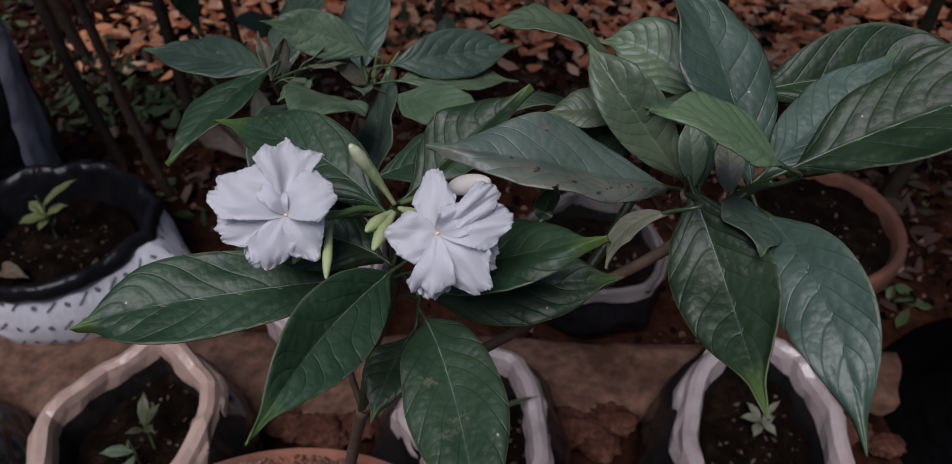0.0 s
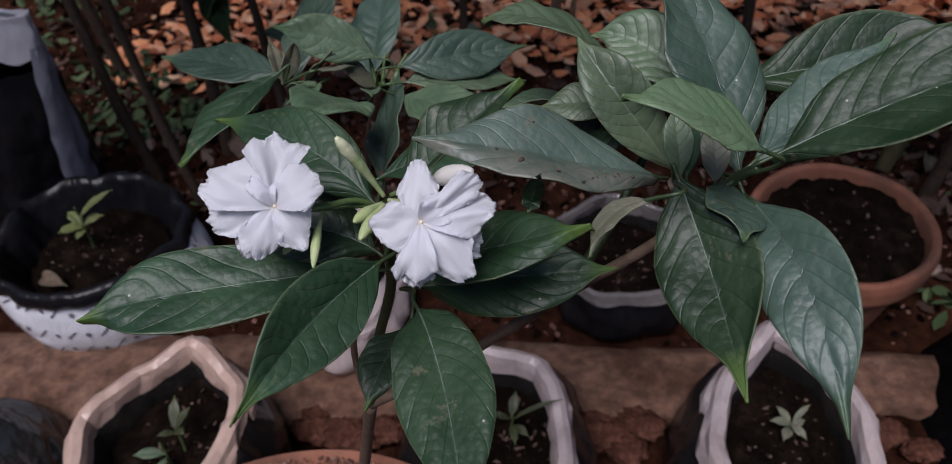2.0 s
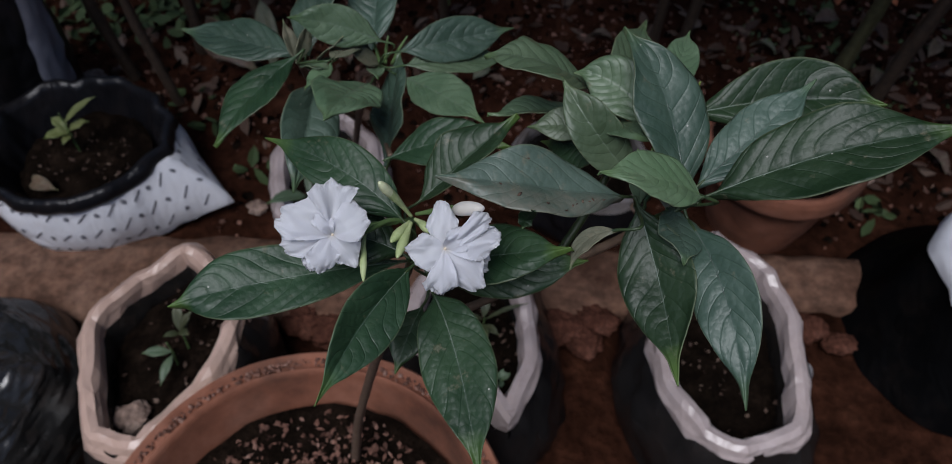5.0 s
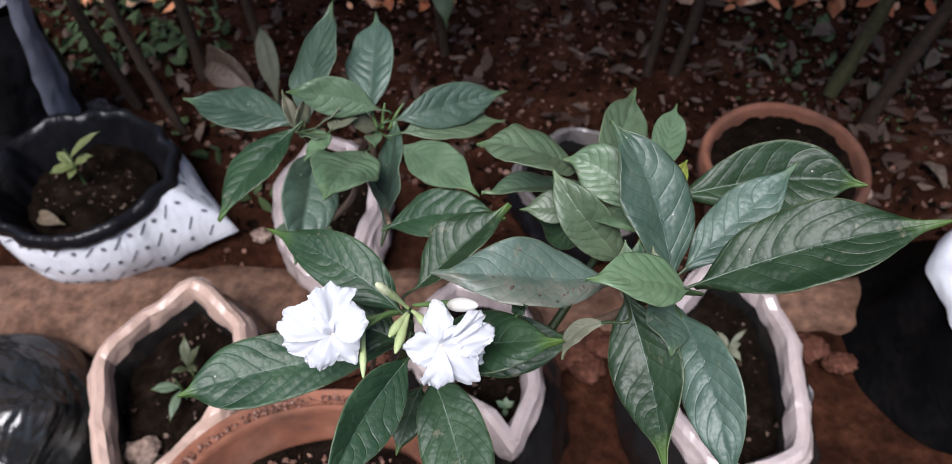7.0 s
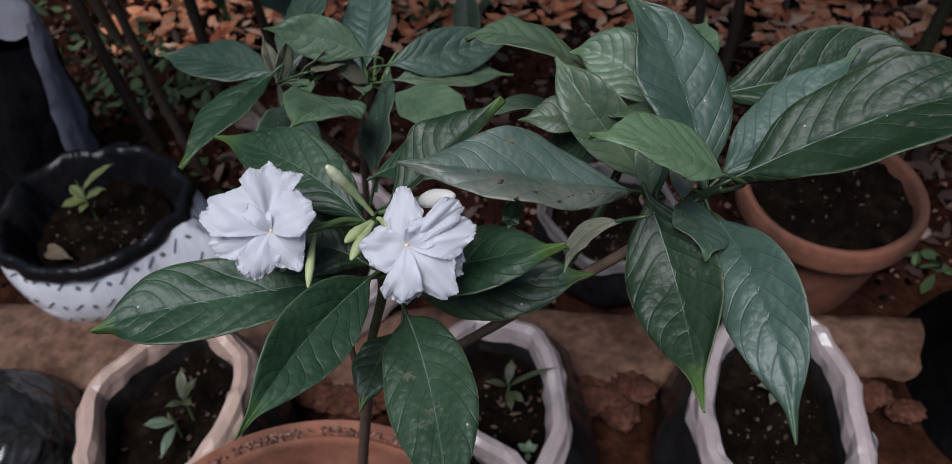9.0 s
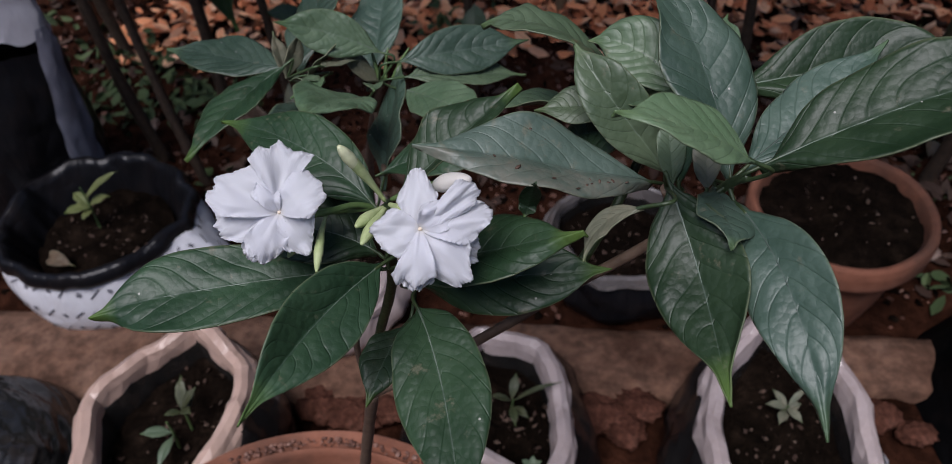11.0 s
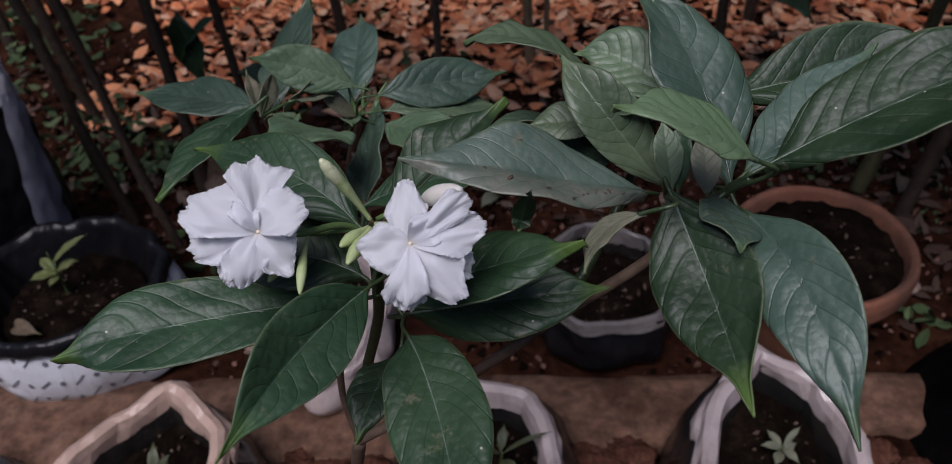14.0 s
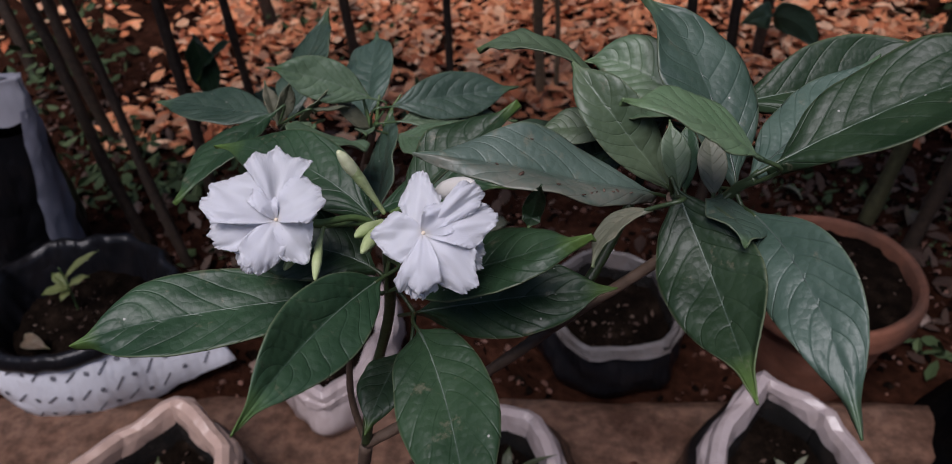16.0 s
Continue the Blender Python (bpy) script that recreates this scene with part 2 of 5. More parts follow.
def clay_material():
    m, nt, b = nodes_of("terracotta", 0.82, 0.0, 0.25)
    col = ramp(nt, noise_of(nt, 14.0, 7.0, 0.6), [(0.28, (0.10, 0.038, 0.023)), (0.5, (0.20, 0.078, 0.046)), (0.75, (0.28, 0.125, 0.082))])
    stain = ramp(nt, noise_of(nt, 5.0, 5.0, 0.7), [(0.45, (0, 0, 0)), (0.7, (1, 1, 1))])
    col = mix(nt, math_node(nt, "MULTIPLY", stain, 0.8), col, (0.055, 0.032, 0.023))
    nt.links.new(col, b.inputs["Base Color"])
    bump(nt, b, noise_of(nt, 60.0, 6.0, 0.65), 0.5, 0.003)
    return m


CLAY = clay_material()


def film_material(name, a, c, rough=0.35, wrinkle=22.0, trans=0.12, shine=0.5, dirt=(0.12, 0.075, 0.055), dirty=0.5):
    """Creased polythene."""
    m, nt, b = nodes_of(name, rough, 0.0, shine)
    col = mix(nt, noise_of(nt, 11.0, 5.0, 0.6), a, c)
    d = ramp(nt, noise_of(nt, 17.0, 7.0, 0.7), [(0.48, (0, 0, 0)), (0.72, (1, 1, 1))])
    col = mix(nt, math_node(nt, "MULTIPLY", d, dirty), col, dirt)
    nt.links.new(col, b.inputs["Base Color"])
    w = nt.nodes.new("ShaderNodeTexWave")
    w.inputs["Scale"].default_value, w.inputs["Distortion"].default_value, w.inputs["Detail"].default_value = wrinkle, 9.0, 4.0
    tc = nt.nodes.new("ShaderNodeTexCoord")
    nt.links.new(tc.outputs["Object"], w.inputs["Vector"])
    cr = add(nt, "ShaderNodeTexNoise", Scale=12.0, Detail=1.2)
    warp = add(nt, "ShaderNodeMixRGB", Fac=0.06)
    wn2 = add(nt, "ShaderNodeTexNoise", Scale=9.0, Detail=3.0)
    nt.links.new(tc.outputs["Object"], wn2.inputs["Vector"])
    nt.links.new(tc.outputs["Object"], warp.inputs[1])
    nt.links.new(wn2.outputs["Color"], warp.inputs[2])
    nt.links.new(warp.outputs[0], cr.inputs["Vector"])
    h = math_node(nt, "ADD", math_node(nt, "MULTIPLY", w.outputs["Fac"], 0.16), math_node(nt, "MULTIPLY", noise_of(nt, 30.0, 3.0, 0.5), 0.15))
    h = math_node(nt, "ADD", h, math_node(nt, "MULTIPLY", math_node(nt, "ABSOLUTE", math_node(nt, "SUBTRACT", cr.outputs["Fac"], 0.5)), 5.0))
    bump(nt, b, h, 0.35, 0.006)
    if trans:
        tr = add(nt, "ShaderNodeBsdfTranslucent")
        nt.links.new(col, tr.inputs["Color"])
        ms = add(nt, "ShaderNodeMixShader", Fac=trans)
        nt.links.new(b.outputs[0], ms.inputs[1])
        nt.links.new(tr.outputs[0], ms.inputs[2])
        nt.links.new(ms.outputs[0], nt.nodes["Material Output"].inputs[0])
    return m


FILM_BEIGE = film_material("beige_polythene", (0.36, 0.235, 0.185), (0.58, 0.42, 0.35), 0.30, dirty=0.18)
FILM_PALE = film_material("pale_polythene", (0.32, 0.25, 0.235), (0.53, 0.45, 0.44), 0.26, dirty=0.3)
FILM_CLEAR = film_material("clear_dirty_polythene", (0.09, 0.08, 0.077), (0.24, 0.215, 0.207), 0.24, trans=0.2, dirty=0.5)
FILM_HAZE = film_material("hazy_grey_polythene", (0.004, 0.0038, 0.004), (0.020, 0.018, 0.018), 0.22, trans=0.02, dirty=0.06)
FILM_WHITE = film_material("white_polythene", (0.58, 0.58, 0.62), (0.74, 0.74, 0.78), 0.3, dirty=0.12)
FILM_GREY = film_material("grey_polythene", (0.16, 0.16, 0.20), (0.36, 0.36, 0.43), 0.26, dirty=0.10)
FILM_MIST = film_material("misty_grey_polythene", (0.34, 0.33, 0.36), (0.50, 0.49, 0.53), 0.3, dirty=0.12)
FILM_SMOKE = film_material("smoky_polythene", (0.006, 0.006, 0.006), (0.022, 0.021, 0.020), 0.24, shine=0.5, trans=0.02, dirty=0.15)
FILM_BLACK = film_material("black_polythene", (0.004, 0.004, 0.005), (0.009, 0.009, 0.011), 0.30, shine=0.22, trans=0.0, dirty=0.05)
FILM_NAVY = film_material("dark_blue_polythene", (0.0012, 0.0012, 0.0013), (0.0024, 0.0024, 0.0028), 0.5, shine=0.03, trans=0.0, dirty=0.03)
FILM_BLUE = film_material("blue_polythene", (0.05, 0.09, 0.22), (0.08, 0.14, 0.30), 0.3, dirty=0.15)
INK = stem_material("grey_ink", (0.08, 0.08, 0.10), (0.16, 0.16, 0.18), 0.5, 300)
ORANGE_INK = stem_material("orange_ink", (0.10, 0.032, 0.009), (0.17, 0.06, 0.015), 0.5, 80)
PAPER = stem_material("white_paper", (0.55, 0.55, 0.60), (0.68, 0.68, 0.72), 0.6, 60)


def litter_material(name, stops, shady=0.0):
    m, nt, b = nodes_of(name, 0.75, 0.0, 0.3)
    geo = nt.nodes.new("ShaderNodeNewGeometry")
    col = ramp(nt, geo.outputs["Random Per Island"], stops)
    col = mix(nt, math_node(nt, "MULTIPLY", noise_of(nt, 60.0, 5.0), 0.3), col, (0.05, 0.025, 0.015))
    if shady:
        # Dark patches of dappled shade, painted into the litter's colour.
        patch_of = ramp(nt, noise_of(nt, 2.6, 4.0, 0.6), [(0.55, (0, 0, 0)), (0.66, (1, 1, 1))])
        col = mix(nt, math_node(nt, "MULTIPLY", patch_of, shady), col, (0.035, 0.018, 0.012))
    nt.links.new(col, b.inputs["Base Color"])
    bump(nt, b, noise_of(nt, 120.0, 4.0), 0.4, 0.002)
    return m


# Oranges raised above dry leaf colour to stand in for sunlight.
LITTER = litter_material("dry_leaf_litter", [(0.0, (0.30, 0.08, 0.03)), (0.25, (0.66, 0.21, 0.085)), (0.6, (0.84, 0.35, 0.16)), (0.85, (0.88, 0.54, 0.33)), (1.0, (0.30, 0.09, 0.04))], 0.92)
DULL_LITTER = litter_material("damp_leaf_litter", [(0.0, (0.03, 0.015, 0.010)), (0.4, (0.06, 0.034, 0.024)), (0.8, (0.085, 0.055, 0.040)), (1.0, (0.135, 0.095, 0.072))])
MULCH = litter_material("reddish_mulch", [(0.0, (0.05, 0.022, 0.015)), (0.5, (0.13, 0.06, 0.042)), (0.85, (0.20, 0.10, 0.072)), (1.0, (0.27, 0.165, 0.13))])
WEED = litter_material("weed_leaves", [(0.0, (0.022, 0.045, 0.016)), (0.5, (0.045, 0.08, 0.028)), (1.0, (0.085, 0.125, 0.05))])
BUSH = litter_material("bush_leaves", [(0.0, (0.015, 0.035, 0.012)), (0.6, (0.035, 0.07, 0.02)), (0.93, (0.06, 0.10, 0.03)), (1.0, (0.28, 0.34, 0.10))])


# ---- mesh helpers ----
def part(name, bm, material, parent=None, label="", smooth=True):
    me = bpy.data.meshes.new(name)
    bm.normal_update()
    bm.to_mesh(me)
    bm.free()
    me.materials.append(material)
    if smooth:
        me.polygons.foreach_set("use_smooth", [True] * len(me.polygons))
    ob = new(name, me)
    if parent is not None:
        ob.parent = parent
        ob.matrix_parent_inverse = parent.matrix_world.inverted()
    if label:
        ob["label"] = label
    return ob


def thing(name, at, label, category, group="", kind=""):
    ob = new(name)
    ob.location = at
    ob.empty_display_size = 0.02
    ob.matrix_world = Matrix.Translation(at)
    return tagged(ob, label, category, group, kind)


def grid_mesh(bm, rows, uvs=None, closed=False):
    """Quads between rows of points; closed joins each row's ends."""
    verts = [[bm.verts.new(p) for p in row] for row in rows]
    layer = bm.loops.layers.uv.verify() if uvs else None
    n = len(rows[0])
    for i in range(len(rows) - 1):
        for j in range(n if closed else n - 1):
            k = (j + 1) % n
            f = bm.faces.new((verts[i][j], verts[i][k], verts[i + 1][k], verts[i + 1][j]))
            if uvs:
                for loop, (a, c) in zip(f.loops, ((i, j), (i, j + 1), (i + 1, j + 1), (i + 1, j))):
                    loop[layer].uv = uvs[a][c]
    return verts


def spline(points, n, closed=False, stiff=0.0):
    """Catmull-Rom through the points, n samples."""
    pts = [Vector(p) for p in points]
    m = len(pts)
    out = []
    for s in range(n):
        f = s / n * m if closed else s / (n - 1) * (m - 1)
        i = min(int(f), m - 1 if closed else m - 2)
        t = f - i
        if closed:
            a, b, c, d = (pts[(i + k) % m] for k in (-1, 0, 1, 2))
        else:
            a, b, c, d = (pts[min(max(i + k, 0), m - 1)] for k in (-1, 0, 1, 2))
        smooth = 0.5 * ((2 * b) + (c - a) * t + (2 * a - 5 * b + 4 * c - d) * t * t + (3 * b - a - 3 * c + d) * t ** 3)
        out.append(smooth.lerp(b.lerp(c, t), stiff))
    return out


def tube(bm, points, radii, sides=8, n=24, knots=0.0):
    """A tapering round stem along a smooth line, with capped ends."""
    line = spline(points, n)
    rows = []
    for i, p in enumerate(line):
        t = (line[min(i + 1, n - 1)] - line[max(i - 1, 0)]).normalized()
        a = t.cross(Vector((0.31, 0.17, 0.93)) if abs(t.z) < 0.9 else Vector((1, 0, 0))).normalized()
        c = t.cross(a)
        f = i / (n - 1) * (len(radii) - 1)
        k = min(int(f), len(radii) - 2)
        r = radii[k] + (radii[k + 1] - radii[k]) * (f - k)
        if knots:
            r *= 1 + knots * noise.noise(p * 60)
        rows.append([p + (a * math.cos(q) + c * math.sin(q)) * r for q in (2 * math.pi * j / sides for j in range(sides))])
    v = grid_mesh(bm, rows, closed=True)
    bm.faces.new(v[0][::-1])
    bm.faces.new(v[-1])


PROFILE = [(0.0, 0.035), (0.04, 0.11), (0.10, 0.33), (0.19, 0.65), (0.30, 0.90), (0.42, 1.03), (0.54, 1.03), (0.65, 0.90), (0.74, 0.68), (0.81, 0.45), (0.86, 0.26), (0.90, 0.145), (0.95, 0.08), (1.0, 0.012)]


def width_at(u):
    k = 0
    while k < len(PROFILE) - 2 and u > PROFILE[k + 1][0]:
        k += 1
    (a, p), (b, q) = PROFILE[k], PROFILE[k + 1]
    o, r = PROFILE[max(k - 1, 0)][1], PROFILE[min(k + 2, len(PROFILE) - 1)][1]
    t = (u - a) / (b - a)
    return max(0.01, 0.5 * (2 * p + (q - o) * t + (2 * o - 5 * p + 4 * q - r) * t * t + (3 * p - o - 3 * q + r) * t ** 3))


SIDE_VEINS = 8.5


def leaf_surface(bm, base, mid, tip, side, width, fold=6.0, quilt=1.0, nu=84, nv=24, lift=0.0):
    """A blade folded along its midrib, puckered between side veins that sweep towards the tip."""
    base, mid, tip, side = Vector(base), Vector(mid), Vector(tip), Vector(side)
    ctrl = 2 * mid - (base + tip) / 2
    rows, uvs, rib, phases = [], [], [], []
    seed = base * 37
    length = (tip - base).length
    for i in range(nu + 1):
        u = i / nu
        p = base * (1 - u) ** 2 + ctrl * 2 * u * (1 - u) + tip * u * u
        t = ((ctrl - base) * (1 - u) + (tip - ctrl) * u).normalized()
        s = (side - t * side.dot(t)).normalized()
        n = t.cross(s)
        if n.z < 0 and abs(n.z) > 0.02 or (abs(n.z) <= 0.02 and n.y > 0):
            n = -n
        w = width_at(u) * width / 2
        row, uvr = [], []
        p = p + n * (length * 0.02 * noise.noise(Vector((u * 3, 0, 5)) + seed))
        rib.append((p, n, w))
        for j in range(nv + 1):
            v = j / nv * 2 - 1
            av = abs(v)
            ww = w * (1 + 0.05 * noise.noise(Vector((u * 6, v, 1)) + seed))
            h = math.sin(radians(fold * 1.3 + 2)) * av * ww
            ph = u * SIDE_VEINS - av ** 1.3 * 2.0 + (0.3 if v > 0 else 0.0) + 1.0 * noise.noise(Vector((u * 3.5, v, 9)) + seed)
            swell = abs(math.sin(math.pi * ph))
            h += quilt * width * 0.015 * swell * (0.25 + 0.75 * math.sin(math.pi * min(1.0, av * 0.8 + 0.1))) * min(1, w / (width * 0.3))
            h -= width * 0.05 * av ** 2.5
            h += width * 0.12 * av * av * noise.noise(Vector((u * 4.5, v * 1.2, 3)) + seed)
            row.append(p + s * (v * ww * math.cos(radians(fold))) + n * (h + lift))
            uvr.append((u, (v + 1) / 2))
            phases.append(ph)
        rows.append(row)
        uvs.append(uvr)
    layer = bm.verts.layers.float.new("vein_phase")
    for vert, ph in zip((q for r in grid_mesh(bm, rows, uvs) for q in r), phases):
        vert[layer] = ph
    return rib


def leaf(parent, base, mid, tip, side, width, fold, material, node=None):
    """One leaf with its raised midrib."""
    bm = bmesh.new()
    puckered = parent is back_jasmine or material in (LEAF_PALE, LEAF_LIME)
    rib = leaf_surface(bm, base, mid, tip, side, width, fold, (1.5 if puckered else 0.9) if width > 0.02 else 0.3)
    blade = part("leaf", bm, material, parent)
    mod = blade.modifiers.new("thickness", "SOLIDIFY")
    mod.thickness, mod.offset = 0.0006, 0
    if width > 0.012:
        bm = bmesh.new()
        pts = [p + n * 0.0001 for p, n, w in rib[:-4:6]]
        r = 0.0006 * min(1, width / 0.036)
        tube(bm, pts, [r * 1.25, r, r * 0.8, r * 0.5, r * 0.25], 6, 20)
        part("midrib", bm, RIBS.get(material, STEM_GREEN), blade)
    return blade


RIB_DARK = stem_material("dark_midrib", (0.035, 0.052, 0.042), (0.075, 0.100, 0.080), 0.4, 60)
RIB_PALE = stem_material("pale_midrib", (0.060, 0.085, 0.060), (0.100, 0.130, 0.100), 0.5, 60)
RIBS = {LEAF: RIB_PALE, LEAF_BLUE: RIB_DARK, LEAF_DUSTY: RIB_DARK, LEAF_GREY: RIB_DARK, LEAF_LIME: STEM_GREEN, LEAF_PALE: RIB_PALE, LEAF_DRY: LEAF_DRY}


jasmine = thing("jasmine_plant", (-0.105, 0.371, -0.09), "crape jasmine with glossy dark leaves and two white double flowers", "plant")
back_jasmine = thing("jasmine_plant", (-0.2000, 0.9272, -0.2647), "leafy jasmine without flowers growing from a bag", "plant")


# ---- the ground ----
def ground_height(x, y):
    far = max(0.0, min(1.0, (y - 1.0) / 1.0))
    return GROUND + far * 0.05 + 0.014 * noise.noise(Vector((x * 3, y * 3, 0))) + 0.006 * noise.noise(Vector((x * 11, y * 11, 4)))


def build_ground():
    bm = bmesh.new()
    xs = [-60, -25, -10, -6, -4] + [-2.6 + 0.04 * i for i in range(131)] + [4, 6, 10, 25, 60]
    ys = [-40, -12, -4, -1.5, -0.6] + [-0.2 + 0.04 * i for i in range(100)] + [4.2, 4.8, 5.6, 7, 10, 16, 30, 80]
    grid_mesh(bm, [[(x, y, ground_height(x, y)) for x in xs] for y in ys])
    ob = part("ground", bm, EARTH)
    tagged(ob, "damp dark red-brown earth of a plant nursery", "ground", kind="structure")


build_ground()


def build_edging():
    """A low worn strip of earth-stained cement between two rows of bags."""
    bm = bmesh.new()
    n = 150
    rows = []
    prof = [(0.0, -0.06), (0.0, -0.012), (0.012, 0.0), (0.07, 0.004), (0.15, 0.003), (0.19, -0.006), (0.205, -0.05)]
    for i in range(n + 1):
        x = -1.6 + 3.2 * i / n
        row = []
        rag = 0.035 * noise.noise(Vector((x * 6, 1, 0))) + 0.02 * noise.noise(Vector((x * 17, 5, 0)))
        for k, (y, z) in enumerate(prof):
            f = 1.0 if k < 3 else 0.35
            row.append((x, 0.700 + 0.06 * x * (1 - y / 0.205) + y * 0.75 + rag * f, -0.288 + z + 0.006 * noise.noise(Vector((x * 9, y * 20, 2)))))
        rows.append(row)
    grid_mesh(bm, rows)
    ob = part("edging_strip", bm, CEMENT)
    tagged(ob, "low worn cement edging strip stained with red earth", "edging", kind="structure")


build_edging()


def lump(at, size, material, name, label, category, seed=0, squash=0.7, group=""):
    bm = bmesh.new()
    bmesh.ops.create_icosphere(bm, subdivisions=4, radius=1)
    for v in bm.verts:
        q = v.co.copy()
        d = 1 + 0.40 * noise.noise(q * 1.4 + Vector((seed * 7.1, 0, 0))) + 0.28 * noise.noise(q * 4 + Vector((0, seed, 0))) + 0.10 * abs(noise.noise(q * 7 + Vector((0, seed, 2)))) + 0.05 * noise.noise(q * 16 + Vector((0, seed, 2)))
        v.co = Vector((q.x * size[0], q.y * size[1], q.z * size[2] * squash)) * d
    ob = part(name, bm, material)
    ob.location = at
    return tagged(ob, label, category, group)


for k, (x, y, s) in enumerate([(-0.26, 0.675, 0.034), (-0.205, 0.66, 0.04), (-0.15, 0.675, 0.03), (0.185, 0.68, 0.04), (0.235, 0.70, 0.036), (0.22, 0.655, 0.03), (0.60, 0.70, 0.03), (0.645, 0.675, 0.026)]):
    lump((x, y, -0.297), (s, s * 0.8, s * 0.8), RUBBLE, "brick_lump", "crumbling red brick lump beside the cement strip", "rubble", k, group="brick rubble")
for k, (x, y, s) in enumerate([(-0.815, 1.385, 0.026), (-0.83, 1.25, 0.036), (-0.70, 1.15, 0.02), (-0.40, 0.93, 0.018), (0.78, 1.05, 0.02)]):
    lump((x, y, GROUND + s * 0.4), (s, s * 0.8, s * 0.8), STONE, "stone", "pale rounded stone half sunk in red earth", "stone", k + 20, group="loose stones")


# ---- pots ----
def ring_rows(profile, cx, cy, n=96, wobble=0.004, seed=0.0):
    rows = []
    for r, z in profile:
        row = []
        for j in range(n):
            a = 2 * math.pi * j / n
            rr = r + wobble * noise.noise(Vector((math.cos(a) * 1.5, math.sin(a) * 1.5, seed + z * 3)))
            row.append((cx + rr * math.cos(a), cy + rr * math.sin(a), z + wobble * 0.6 * noise.noise(Vector((math.cos(a) * 2, math.sin(a) * 2, seed + 9)))))
        rows.append(row)
    return rows


def soil_part(parent, outline, z, name="soil", crumbs=140, seed=1, dome=0.01, grit=None):
    """Uneven soil filling an outline, with clods and bits of dead leaf."""
    rnd = random.Random(seed)
    pts = spline([(x, y, 0) for x, y in outline], 64, True)
    c = sum(pts, Vector()) / len(pts)
    bm = bmesh.new()
    rows = []
    for k in range(12):
        f = 1 - k / 11.5
        rows.append([(c.x + (p.x - c.x) * f, c.y + (p.y - c.y) * f, z + dome * (1 - f) + 0.012 * noise.noise(Vector((p.x * f * 30, p.y * f * 30, seed))) + 0.008 * noise.noise(Vector((p.x * f * 80, p.y * f * 80, seed)))) for p in pts])
    v = grid_mesh(bm, rows, closed=True)
    bm.faces.new(v[-1])
    base = part(name, bm, SOIL, parent, "dark crumbly potting soil")
    me_verts, me_faces = [], []
    for _ in range(crumbs):
        p = pts[rnd.randrange(64)].lerp(pts[rnd.randrange(64)], 0.5 * rnd.random())
        f = math.sqrt(rnd.random()) * 0.94
        o = Vector((c.x + (p.x - c.x) * f, c.y + (p.y - c.y) * f, z + dome * (1 - f) + 0.004))
        r = rnd.uniform(0.0015, 0.007)
        m = Euler((rnd.gauss(0, 0.5), rnd.gauss(0, 0.5), rnd.random() * 6)).to_matrix()
        i0 = len(me_verts)
        for q in ((1, 0, 0), (-1, 0, 0), (0, 1, 0), (0, -1, 0), (0, 0, 1), (0, 0, -1)):
            me_verts.append(o + m @ (Vector((q[0], q[1] * 0.55, q[2] * 0.18)) * r * rnd.uniform(0.6, 1.3)))
        for t in ((0, 2, 4), (2, 1, 4), (1, 3, 4), (3, 0, 4), (2, 0, 5), (1, 2, 5), (3, 1, 5), (0, 3, 5)):
            me_faces.append([i0 + k for k in t])
    me = bpy.data.meshes.new("soil_grit")
    me.from_pydata(me_verts, [], me_faces)
    me.materials.append(grit or DULL_LITTER)
    ob = new("soil_grit", me)
    ob.parent = base
    tagged(ob, kind="stuff")
    return base


def circle(cx, cy, r, n=20):
    return [(cx + r * math.cos(2 * math.pi * k / n), cy + r * math.sin(2 * math.pi * k / n)) for k in range(n)]


